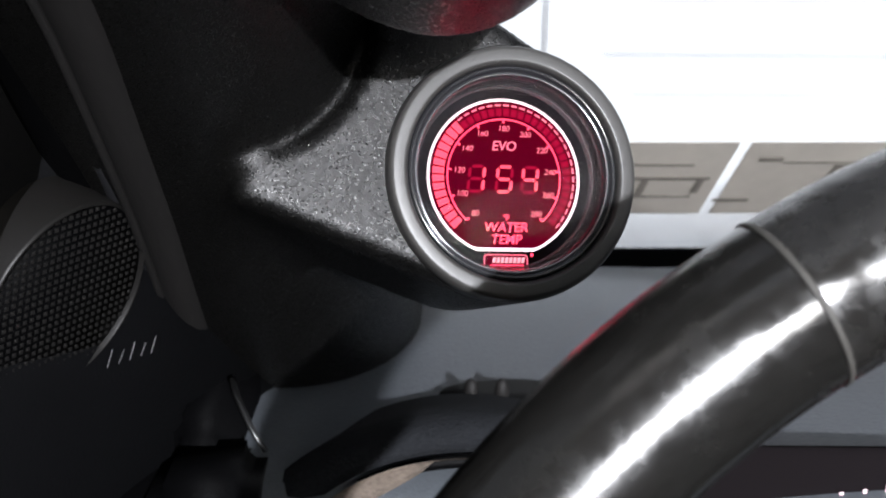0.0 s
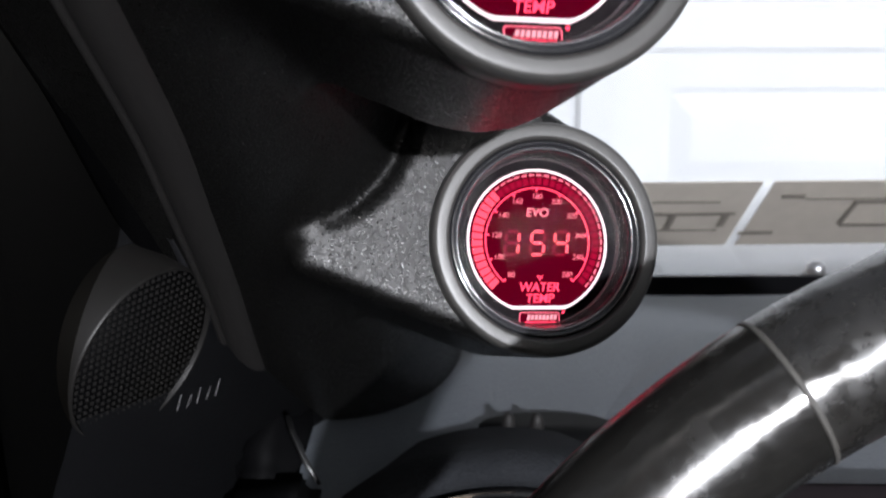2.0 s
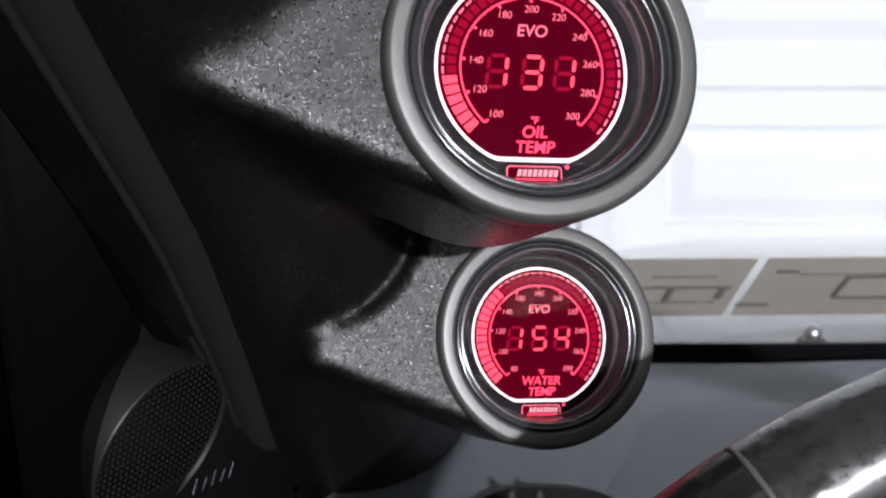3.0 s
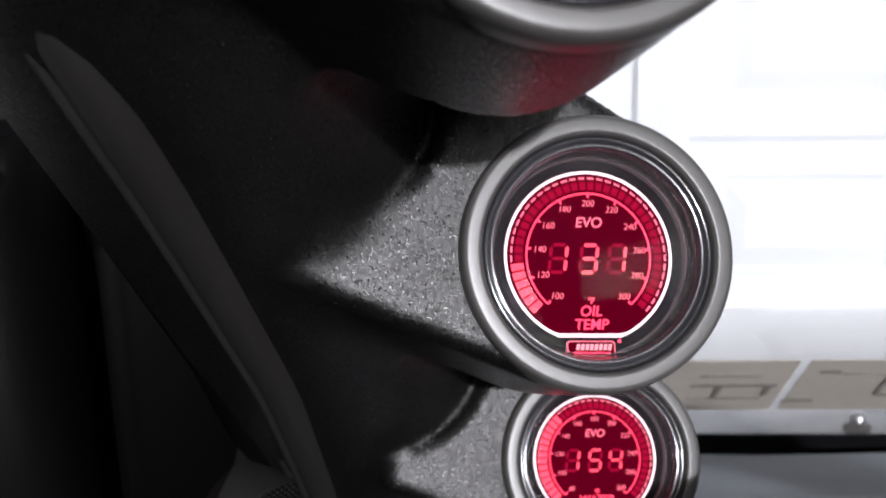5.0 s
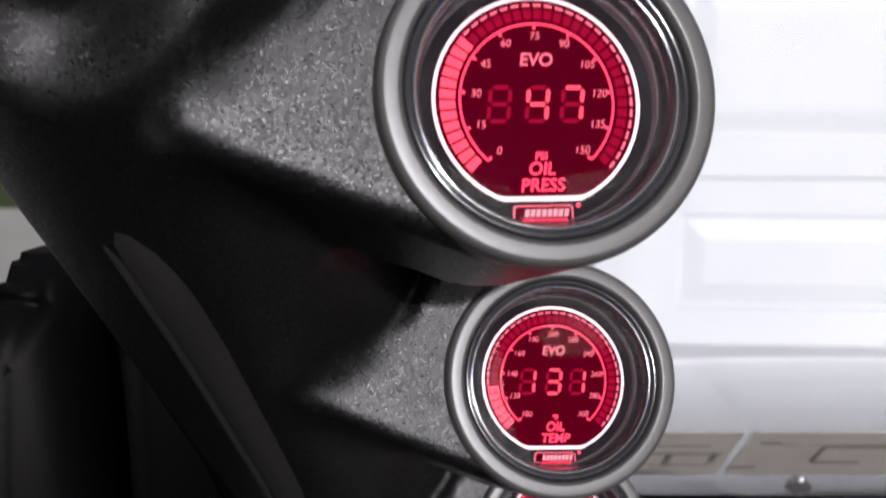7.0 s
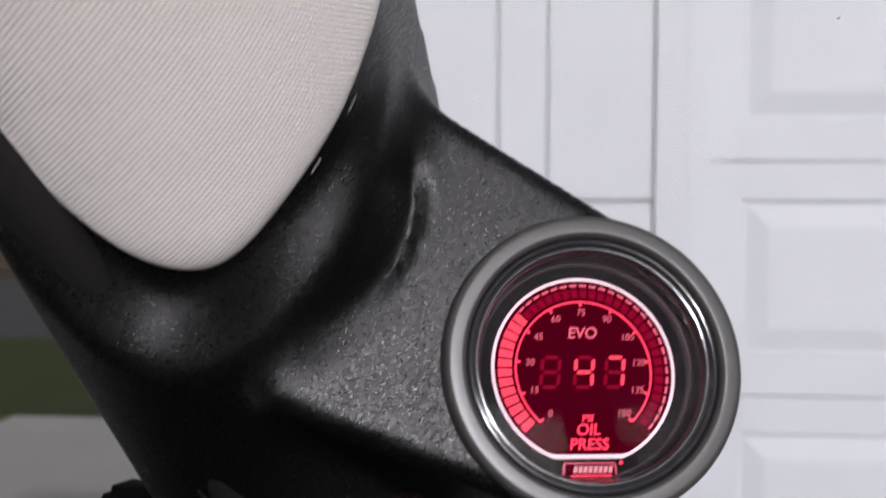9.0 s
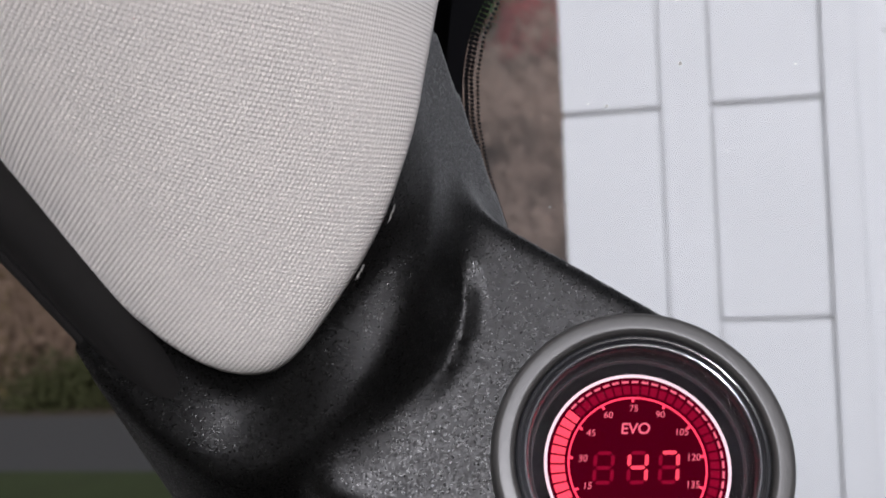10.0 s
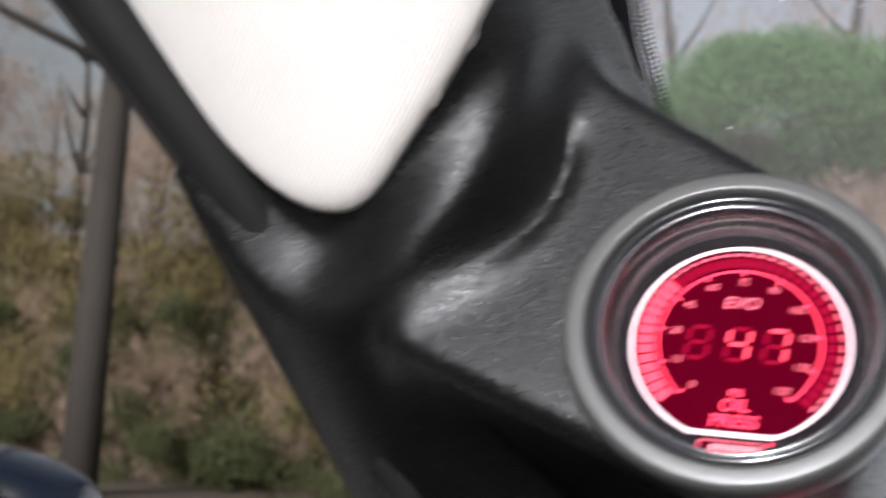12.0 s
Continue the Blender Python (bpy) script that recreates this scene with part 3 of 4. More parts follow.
def weave(m):
    nt = m.node_tree
    b = nt.nodes["Principled BSDF"]
    b.inputs["Sheen Weight"].default_value = 0.2
    u = nt.nodes.new("ShaderNodeUVMap")
    u.uv_map = "weave"
    sep = nt.nodes.new("ShaderNodeSeparateXYZ")
    nt.links.new(u.outputs[0], sep.inputs[0])

    def math_node(op, a, c=None):
        k = nt.nodes.new("ShaderNodeMath")
        k.operation = op
        for slot, val in zip(k.inputs, (a, c)):
            if val is None:
                continue
            if isinstance(val, (int, float)):
                slot.default_value = val
            else:
                nt.links.new(val, slot)
        return k.outputs[0]
    su = math_node("SINE", math_node("MULTIPLY", sep.outputs[0], 2 * math.pi / 0.0015))
    sv = math_node("SINE", math_node("MULTIPLY", sep.outputs[1], 2 * math.pi / 0.0013))
    w = math_node("MULTIPLY", su, sv)
    ns = nt.nodes.new("ShaderNodeTexNoise")
    ns.inputs["Scale"].default_value = 350
    big = nt.nodes.new("ShaderNodeTexNoise")
    big.inputs["Scale"].default_value = 22
    co = nt.nodes.new("ShaderNodeTexCoord")
    for k in (ns, big):
        nt.links.new(co.outputs["Object"], k.inputs["Vector"])
    h = math_node("ADD", w, math_node("MULTIPLY", ns.outputs["Fac"], 1.6))
    bn = nt.nodes.new("ShaderNodeBump")
    bn.inputs["Distance"].default_value = 0.00007
    nt.links.new(h, bn.inputs["Height"])
    nt.links.new(bn.outputs[0], b.inputs["Normal"])
    hsv = nt.nodes.new("ShaderNodeHueSaturation")
    hsv.inputs["Color"].default_value = b.inputs["Base Color"].default_value
    val = math_node("ADD", math_node("ADD", math_node("MULTIPLY", w, 0.055), math_node("MULTIPLY", big.outputs["Fac"], 0.22)), 0.86)
    nt.links.new(val, hsv.inputs["Value"])
    nt.links.new(hsv.outputs[0], b.inputs["Base Color"])


weave(M_FABRIC)
fab = finish("pillar_cover", fabric_cover(), M_FABRIC)
tagged(fab, "beige woven fabric cover on the upper windshield pillar", "pillar cover")

M_FRAY = mat("pale_frayed_backing", (0.5, 0.48, 0.45), 0.9)
chip_rng = random.Random(9)
for k in range(4):
    c = (0.040, 0.0425, 0.0515, 0.0535)[k] + chip_rng.uniform(-0.0012, 0.0012)
    big = chip_rng.uniform(0.5, 1.3)
    bm = bmesh.new()
    pts = []
    for dc, dsx in ((-0.0013, 0.0), (-0.0002, -0.0005), (0.0012, 0.0001), (0.0004, 0.0006)):
        cc = c + dc * big * chip_rng.uniform(0.7, 1.4)
        side, front = section(cc, 0.0022)
        along = cover_start(cc) + 0.0022 + dsx * big * chip_rng.uniform(0.5, 1.5)
        pts.append(bm.verts.new(pillar_at(along, side, front - SINK * float(sink(along)))))
    bm.faces.new(pts)
    bmesh.ops.solidify(bm, geom=bm.faces[:], thickness=0.0003)
    part("frayed_edge", bm, M_FRAY, fab, "pale frayed backing", smooth=False)

# ---- rubber seal and door frame along the pillar ----
SEAL = [(-0.20, -0.026), (-0.14, -0.015), (-0.05, -0.003), (0.03, 0.0045), (0.13, 0.0062), (0.19, 0.005), (0.24, -0.003), (0.28, -0.012), (0.32, -0.022), (0.38, -0.038), (0.46, -0.060)]


def spline(pts, n):
    ks = np.array([p[0] for p in pts])
    vs = np.array([p[1] for p in pts])
    xs = np.linspace(ks[0], ks[-1], n)
    ys = np.interp(xs, ks, vs)
    for _ in range(3):
        ys[1:-1] = (ys[:-2] + 2 * ys[1:-1] + ys[2:]) / 4
    return list(zip(xs.tolist(), ys.tolist()))


seal = new("door_seal", None)
part("bead", pipe([pillar_at(s, c - 0.001 - 0.007 * float(sink(s)), 0.0285 - 0.009 * float(sink(s))) for s, c in spline(SEAL, 90)], 0.0062, 16), M_SEAL, seal)
part("lip", pipe([pillar_at(s, c - 0.0065 - 0.007 * float(sink(s)), 0.0328 - 0.009 * float(sink(s))) for s, c in spline(SEAL, 90)], 0.0012, 8), M_SEAL, seal)
tagged(seal, "dark grey rubber door seal along the windshield pillar", "door seal")

# ---- windshield ----
W0 = Vector((0.12, 0.48, -0.13))
WUP = Vector((-0.03, -0.675, 0.735)).normalized()
WX = Vector((1, 0.04, 0)).normalized()
WN = WX.cross(WUP).normalized()
WN = -WN if WN.y < 0 else WN        # out of the car


def ws(a, b, n=0.0):
    """A point of the windshield: a to the right, b up the glass, n out of it."""
    return W0 + WX * a + WUP * b + WN * n


def plate(pts, thick, name, material, parent=None, label=""):
    bm = bmesh.new()
    lo = [bm.verts.new(p) for p in pts]
    hi = [bm.verts.new(Vector(p) + WN * thick) for p in pts]
    bm.faces.new(lo)
    bm.faces.new(hi[::-1])
    for i in range(len(pts)):
        bm.faces.new((lo[i], hi[i], hi[(i + 1) % len(pts)], lo[(i + 1) % len(pts)]))
    bmesh.ops.recalc_face_normals(bm, faces=bm.faces[:])
    return finish(name, bm, material, parent, label, smooth=False)


def film_strip(a0, a1, b0, b1, marks):
    f = plate([ws(a0, -0.028), ws(a1, -0.028), ws(b1, 0.0285), ws(b0, 0.0285)], 0.0006, "film_strip", M_FILM)
    tagged(f, "grey-tan printed film strip along the lower windshield", "film strip", "windshield film strips")
    for x, y, w, h in marks:
        k = 0.16
        plate([ws(x + k * (y - h), y - h, -0.0008), ws(x + w + k * (y - h), y - h, -0.0008), ws(x + w + k * y, y, -0.0008), ws(x + k * y, y, -0.0008)], 0.0004, "printed_mark", M_FILMDK, f)


film_strip(-0.12, -0.0045, -0.12, 0.0035, [(-0.045, 0.0135, 0.03, 0.0012), (-0.047, 0.0035, 0.042, 0.0022), (-0.034, 0.002, 0.003, 0.014), (-0.01, 0.002, 0.003, 0.011),
                                         (-0.045, -0.012, 0.036, 0.0010), (-0.09, 0.004, 0.03, 0.002)])
film_strip(0.0005, 0.6, 0.0085, 0.6, [(0.011, 0.0185, 0.010, 0.0028), (0.002, -0.014, 0.016, 0.0026), (0.045, 0.013, 0.034, 0.0026), (0.045, 0.010, 0.0022, 0.018),
                                      (0.047, -0.0075, 0.025, 0.0026), (0.085, 0.010, 0.028, 0.0024), (0.088, 0.008, 0.002, 0.016), (0.022, 0.015, 0.10, 0.0007)])

# black printed border of the glass with its dotted edge
BORDER = [(-0.06, -0.125), (0.1, -0.13), (0.2, -0.136), (0.3, -0.146), (0.36, -0.152), (0.40, -0.1552), (0.418, -0.1563), (0.436, -0.1557), (0.4508, -0.153), (0.463, -0.1487), (0.474, -0.142), (0.483, -0.134), (0.495, -0.120), (0.51, -0.10)]
windshield = new("windshield", None)
tagged(windshield, "laminated windshield glass with a black dotted border", "windshield")
M_SCREEN = pane_glass("pale_windshield_glass", (0.72, 0.735, 0.755), dust=0.1)
sheet = part("glass_pane", grid_mesh([[ws(-0.165 + 1.3 * i / 8, -0.1 + 0.85 * j / 6, 0.0026) for j in range(7)] for i in range(9)]), M_SCREEN, windshield, "clear laminated glass with a thin dust film")
sheet.visible_shadow = False
edge = spline(BORDER, 140)
bm = grid_mesh([[ws(a - 0.05, b, 0.001), ws(a, b, 0.001)] for b, a in edge])
part("printed_border", bm, M_FRIT, windshield, "black printed glass border", smooth=False)
bm = bmesh.new()
fine = [p for p in spline(BORDER, 420) if p[0] > 0.33]
for k, (b, a) in enumerate(fine):
    for row in range(3):
        rad = (0.00075, 0.00062, 0.00048)[row]
        ctr = ws(a + 0.0012 + row * 0.0016, b + (0.5 * (row % 2)) * 0.0017, 0.001)
        bm.faces.new([bm.verts.new(ctr + (WX * math.cos(q * math.pi / 4) + WUP * math.sin(q * math.pi / 4)) * rad) for q in range(8)])
plate([ws(-0.2, -0.097, 0.001), ws(1.1, -0.097, 0.001), ws(1.1, -0.061, 0.001), ws(0.3, -0.062, 0.001), ws(0.05, -0.064, 0.001), ws(-0.03, -0.063, 0.001), ws(-0.2, -0.06, 0.001)], 0.0008, "lower_border", M_FRIT, windshield, "black lower glass border")
dots = part("border_dots", bm, M_FRIT, windshield, smooth=False)
dots["kind"] = "stuff"

# ---- dash ----
def bmesh_join(a, b):
    me = bpy.data.meshes.new("joined")
    b.to_mesh(me)
    a.from_mesh(me)
    bpy.data.meshes.remove(me)



rows = []
for i in range(61):
    x = -0.078 + 1.3 * (i / 60) ** 1.6
    prof = [(0.292, -0.42), (0.292, -0.21), (0.296, -0.19), (0.308, -0.181), (0.33, -0.178), (0.36, -0.1775), (0.40, -0.1785), (0.44, -0.1795), (0.48, -0.178), (0.505, -0.177), (0.515, -0.182), (0.52, -0.20)]
    rows.append([(x, y, z + 0.002 * math.sin(x * 21 + y * 30)) for y, z in prof])
dash = finish("dashboard", grid_mesh(rows), M_DASH)
tagged(dash, "dark grey grained vinyl dashboard below the windshield", "dashboard")
# raised pad over the gauges of the dash
rows = []
for i in range(33):
    a = math.pi * i / 32
    rows.append([(0.275 - 0.235 * math.cos(a), y, -0.181 + (h + 0.006) * math.sin(a) ** 1.4) for y, h in ((0.275, 0.006), (0.283, 0.012), (0.30, 0.016), (0.36, 0.013), (0.43, 0.004), (0.46, -0.002))])
hoodpad = finish("instrument_hood", grid_mesh(rows), M_DASH)
tagged(hoodpad, "dark grey padded hood over the dash instruments", "instrument hood")

# instrument cluster: only its edge shows
cl = new("instrument_cluster", None)
tagged(cl, "dark dash instrument with white tick marks and red line", "instrument cluster")
part("dial", box(0.03, 0.40, 0.287, 0.291, -0.27, -0.155, 0.002), M_FACE, cl)
for k in range(16):
    a = radians(150 - 8 * k)
    red = k > 11
    c = Vector((0.1235 + 0.045 * math.cos(a), 0.2860, -0.2145 + 0.045 * math.sin(a)))
    d = Vector((math.cos(a), 0, math.sin(a)))
    t = Vector((-d.z, 0, d.x))
    hl, hw = (0.0026, 0.0006) if k % 4 else (0.0045, 0.0009)
    bm = bmesh.new()
    bm.faces.new([bm.verts.new(c + d * (sx * hl) + t * (sy * hw)) for sx, sy in ((-1, -1), (1, -1), (1, 1), (-1, 1))])
    bmesh.ops.solidify(bm, geom=bm.faces[:], thickness=0.0004)
    part("tick", bm, M_LIT if red else M_WHITE, cl, smooth=False)

# ---- air vent ----
vent = new("air_vent", None)
vent.matrix_world = pose(0.010, 0.302, -0.2115, 82, 0, 0) @ Matrix.Diagonal((1.38, 1, 1, 1))
tagged(vent, "round black dash air vent with silver-edged slats", "air vent")
part("housing", lathe([(46 * MM, -50 * MM), (49 * MM, -30 * MM), (54 * MM, -8 * MM), (53 * MM, -2 * MM), (50 * MM, 1.6 * MM), (47 * MM, 2 * MM), (44 * MM, 1 * MM), (43 * MM, -3 * MM), (41 * MM, -12 * MM)]), M_FELT, vent)
part("inner_ring", lathe([(41.5 * MM, -4 * MM), (39.5 * MM, -1.5 * MM), (37.5 * MM, -3 * MM), (37 * MM, -10 * MM)]), M_DARK, vent)
part("back", slab([(x, y) for x, y in ring2(0, 0, 0.042, 40)], -0.03, -0.028), M_DARK, vent)
for k in range(9):
    y = 0.030 - 0.0052 * k
    hw = math.sqrt(max(0.037 ** 2 - y * y, 0.0001))
    sl = part("slat", box(-hw, hw, y - 0.0009, y + 0.0009, -0.014, -0.004, 0.0006), M_GLOSS, vent)
    part("slat_edge", box(-hw * 0.97, hw * 0.97, y - 0.0003, y + 0.0003, -0.0042, -0.0034, 0.0001), M_SILVER, sl, "thin silver edge")
# sunlit stretch of the black vent rim, laid on as a tan strip
rows = []
for i in range(25):
    a = radians(150 - 62 * i / 24)
    wd = 0.0065 * math.sin(math.pi * min(1, (i + 1.5) / 20)) ** 0.5
    rows.append([(rr * math.cos(a), rr * math.sin(a), 0.0030 - 0.0006 * abs(q - 2)) for q, rr in enumerate(np.linspace(0.0425 - wd, 0.0425, 5).tolist())])
M_SUNLIT_RIM = mat("sunlit_tan_rim", (0.12, 0.095, 0.075), 0.9, grain=0.9, scale=700, bump=0.0008, bscale=800, mottle=0.8, mscale=120)
part("sunlit_edge", grid_mesh(rows), M_SUNLIT_RIM, vent, "tan stretch of the rim, painted as sunlit")

# dark hollow with two nubs behind the vent
hol = new("dash_sensor_recess", None)
tagged(hol, "dark oval recess with two small nubs on the dash", "sensor recess")
bm = slab([(0.026 + 0.026 * math.cos(a), 0.362 + 0.012 * math.sin(a)) for a in (2 * math.pi * k / 40 for k in range(40))], -0.1790, -0.1752)
part("recess", bm, M_DARK, hol)
for x in (0.011, 0.0215):
    bm = bmesh.new()
    bmesh.ops.create_uvsphere(bm, u_segments=14, v_segments=10, radius=0.0026, matrix=Matrix.Translation((x, 0.359, -0.1725)) @ Matrix.Diagonal((1, 1, 1.8, 1)))
    part("nub", bm, M_SEAL, hol)

# silver end trim of the dash
bm = pipe([(-0.066, 0.336, -0.158), (-0.0635, 0.329, -0.1605), (-0.058, 0.320, -0.1665), (-0.053, 0.316, -0.173)], 0.0008, 8, 1.5)
tr = finish("dash_end_trim", bm, M_DULL)
tagged(tr, "small silver trim piece at the dash end", "trim piece")
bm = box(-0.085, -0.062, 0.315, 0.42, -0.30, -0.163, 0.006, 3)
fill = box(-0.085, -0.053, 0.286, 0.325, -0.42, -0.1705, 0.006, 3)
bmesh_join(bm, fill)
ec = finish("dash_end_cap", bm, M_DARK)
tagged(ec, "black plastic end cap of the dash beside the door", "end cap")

# ---- steering wheel ----
wheel = new("steering_wheel", None)
wheel.matrix_world = Matrix.Translation((0.151, 0.108, -0.2058)) @ pose(0, 0, 0, 66, 0, 0)
tagged(wheel, "black leather steering wheel with glossy worn rim", "steering wheel")
R, r = 0.18, 0.0148


def rim_piece(a0, a1, n, rr):
    bm = grid_mesh([[((R + rr * math.cos(b)) * math.cos(a), (R + rr * math.cos(b)) * math.sin(a), rr * math.sin(b)) for b in (2 * math.pi * j / 36 for j in range(36))]
                    for a in (a0 + (a1 - a0) * i / n for i in range(n + 1))], closed_v=True)
    bmesh.ops.recalc_face_normals(bm, faces=bm.faces[:])
    return bm


SEAM_A = radians(122)
part("rim_leather", rim_piece(SEAM_A + 0.002, SEAM_A + radians(148), 90, r), M_LEATHER, wheel, "glossy worn black leather")
part("rim_leather", rim_piece(SEAM_A - radians(64), SEAM_A - 0.002, 60, r * 1.01), M_CREASED, wheel, "creased black leather")
part("rim_leather", rim_piece(SEAM_A + radians(148), SEAM_A + radians(296), 80, r), M_LEATHER, wheel, "glossy worn black leather")
for a in (SEAM_A, SEAM_A + radians(148), SEAM_A + radians(296)):
    rows = []
    for j in range(48):
        b = 2 * math.pi * j / 48
        row = []
        for q in range(8):
            e = 2 * math.pi * q / 8
            rr = r + 0.0001 + 0.0002 * math.cos(e)
            aa = a + 0.0006 * math.sin(e) / R
            row.append(((R + rr * math.cos(b)) * math.cos(aa), (R + rr * math.cos(b)) * math.sin(aa), rr * math.sin(b)))
        rows.append(row)
    part("rim_seam", grid_mesh(rows, True, True), M_THREAD, wheel, "grey stitched seam")
rows = []
for i in range(60):
    a = radians(112 + 70 * i / 59)
    b = radians(-28)
    c = Vector(((R + (r + 0.0002) * math.cos(b)) * math.cos(a), (R + (r + 0.0002) * math.cos(b)) * math.sin(a), (r + 0.0002) * math.sin(b)))
    rows.append(c)
part("red_edge", pipe(rows, 0.0009, 6), M_REDTRIM, wheel, "red edge line behind the rim")
for sx in (-1, 1):
    part("spoke", box(min(sx * 0.05, sx * 0.17), max(sx * 0.05, sx * 0.17), -0.02, 0.012, -0.03, -0.008, 0.006, 3), M_DARK, wheel)
part("hub", box(-0.065, 0.065, -0.06, 0.05, -0.04, 0.004, 0.02, 4), M_DARK, wheel)

# ---- door side ----
door = new("front_door", None)
tagged(door, "black interior door with mirror corner panels and window frame", "door")
HN = Vector((0.91, -0.41, 0)).normalized()
HH = Vector((0.41, 0.91, 0)).normalized()
D0 = Vector((-0.1008, 0.2871, 0))


def corner(h, z, n=0.0):
    return D0 + HH * h + Vector((0, 0, z)) + HN * n


def panel(name, outline, n0, n1, material, bevel=0.003):
    bm = bmesh.new()
    lo = [bm.verts.new(corner(h, z, n0)) for h, z in outline]
    hi = [bm.verts.new(corner(h, z, n1)) for h, z in outline]
    bm.faces.new(lo[::-1])
    bm.faces.new(hi)
    for i in range(len(outline)):
        bm.faces.new((lo[i], lo[(i + 1) % len(outline)], hi[(i + 1) % len(outline)], hi[i]))
    bmesh.ops.recalc_face_normals(bm, faces=bm.faces[:])
    bmesh.ops.bevel(bm, geom=bm.edges[:], offset=bevel, segments=2, affect="EDGES")
    return part(name, bm, material, door)


# rear panel takes the lit tone, the lower panels the shaded one
panel("rear_corner_panel", [(-0.135, -0.25), (-0.052, -0.25), (-0.054, 0.0), (-0.058, 0.040), (-0.063, 0.046), (-0.078, 0.046), (-0.083, 0.036), (-0.088, 0.036), (-0.1, 0.02)], -0.02, 0.001, M_DOOR_LIT)
panel("front_corner_panel", [(-0.046, -0.25), (0.16, -0.25), (0.16, -0.16), (0.075, -0.13), (0.02, -0.06), (-0.02, -0.004), (-0.043, 0.022), (-0.049, 0.006)], -0.02, 0.003, M_DOOR_SHADED)
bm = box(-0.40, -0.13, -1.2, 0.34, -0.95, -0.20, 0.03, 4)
part("door_panel", bm, M_DOOR_SHADED, door)
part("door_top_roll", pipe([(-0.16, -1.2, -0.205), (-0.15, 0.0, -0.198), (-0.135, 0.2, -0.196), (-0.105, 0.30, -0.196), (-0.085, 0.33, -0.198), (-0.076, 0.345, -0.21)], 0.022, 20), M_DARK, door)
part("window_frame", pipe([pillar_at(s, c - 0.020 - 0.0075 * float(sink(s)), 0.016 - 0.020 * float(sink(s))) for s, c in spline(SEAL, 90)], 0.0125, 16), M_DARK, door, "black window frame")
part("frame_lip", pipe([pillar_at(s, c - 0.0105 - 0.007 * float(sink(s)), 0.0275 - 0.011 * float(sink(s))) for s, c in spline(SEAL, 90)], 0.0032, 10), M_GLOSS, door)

# tinted side window, running back from the frame
rows = []
for s_, c_ in spline(SEAL, 40):
    p = pillar_at(s_, c_ - 0.026 - 0.0075 * float(sink(s_)), 0.016 - 0.020 * float(sink(s_)))
    rows.append([(p.x - 0.02 * k, p.y + (-1.2 - p.y) * k / 8 if k else p.y, p.z) for k in range(9)])
M_TINT = pane_glass("tinted_side_glass", (0.51, 0.50, 0.475), 0.001)
part("window_pane", grid_mesh(rows), M_TINT, door, "lightly tinted side window")

# tweeter
M_MESH = mat("dark_grille_metal", (0.008, 0.0075, 0.007), 0.45, spec=0.25)
tw = new("tweeter", None)
TN = Vector((0.843, -0.452, -0.291)).normalized()
TC = Vector((-0.0950, 0.2767, -0.1084))
tx = Vector((0, 0, 1)).cross(TN).normalized()
tw.matrix_world = Matrix.Translation(TC) @ Matrix((tx, TN.cross(tx), TN)).transposed().to_4x4() @ Matrix.Diagonal((1.06, 1.06, 1.0, 1))
tagged(tw, "small round door tweeter with perforated black mesh grille", "speaker")
part("ring", lathe([(26.6 * MM, -16 * MM), (26.3 * MM, -0.9 * MM), (26.0 * MM, -0.2 * MM), (25.6 * MM, 0.1 * MM), (25.3 * MM, -0.3 * MM), (25.1 * MM, -4 * MM)]), M_MESH, tw, "satin black ring")
part("mesh_back", slab(ring2(0, 0, 0.0252, 48), -0.004, -0.0015), M_DARK, tw)
bm = bmesh.new()
P = 0.0021
for iy in range(-12, 13):
    for ix in range(-12, 13):
        x, y = ix * P, iy * P
        if math.hypot(x, y) > 0.0250:
            continue
        k = 0.0006
        base = [bm.verts.new((x + dx * k, y + dy * k, -0.0014)) for dx, dy in ((-1, -1), (1, -1), (1, 1), (-1, 1))]
        top = bm.verts.new((x, y, -0.0006 + 0.00004 * (ix % 2)))
        for q in range(4):
            bm.faces.new((base[q], base[(q + 1) % 4], top))
g = part("grille_studs", bm, M_MESH, tw, "fine dotted grille")
g["kind"] = "stuff"
for k in range(5):
    h = 0.0115 + 0.0048 * k
    z = -0.1335 - 0.0008 * k
    bm = bmesh.new()
    bm.faces.new([bm.verts.new(corner(h + dx, z + dz, 0.0036)) for dx, dz in ((-0.0006, -0.0022), (-0.0001, -0.0022), (0.0026, 0.0022 - 0.0012 * (k % 2)), (0.0021, 0.0022 - 0.0012 * (k % 2)))])
    bmesh.ops.solidify(bm, geom=bm.faces[:], thickness=0.0004)
    part("maker_mark_bar", bm, M_MARK, door, "small white printed mark", smooth=False)

# side mirror outside
mir = new("side_mirror", None)
tagged(mir, "dark blue door mirror housing outside the side window", "side mirror")
rows = []
for i in range(17):
    f = i / 16
    x = -0.54 - 0.22 * f
    e = max(0.12, math.sin(math.pi * (0.06 + 0.88 * f))) ** 0.35       # rounded ends
    hy, hz = 0.058 * e, 0.072 * e
    ring = []
    for j in range(32):
        q = 2 * math.pi * j / 32
        cy, cz = math.cos(q), math.sin(q)
        ring.append((x, 0.43 - 0.05 * f + hy * math.copysign(abs(cy) ** 0.6, cy), -0.012 - 0.012 * f + hz * math.copysign(abs(cz) ** 0.6, cz)))
    rows.append(ring)
bm = grid_mesh(rows, closed_v=True)
bm.verts.ensure_lookup_table()
bm.faces.new([bm.verts[k] for k in range(32)])
bm.faces.new([bm.verts[16 * 32 + k] for k in range(32)][::-1])
bmesh.ops.recalc_face_normals(bm, faces=bm.faces[:])
part("housing", bm, M_BLUE, mir, "glossy dark blue shell")
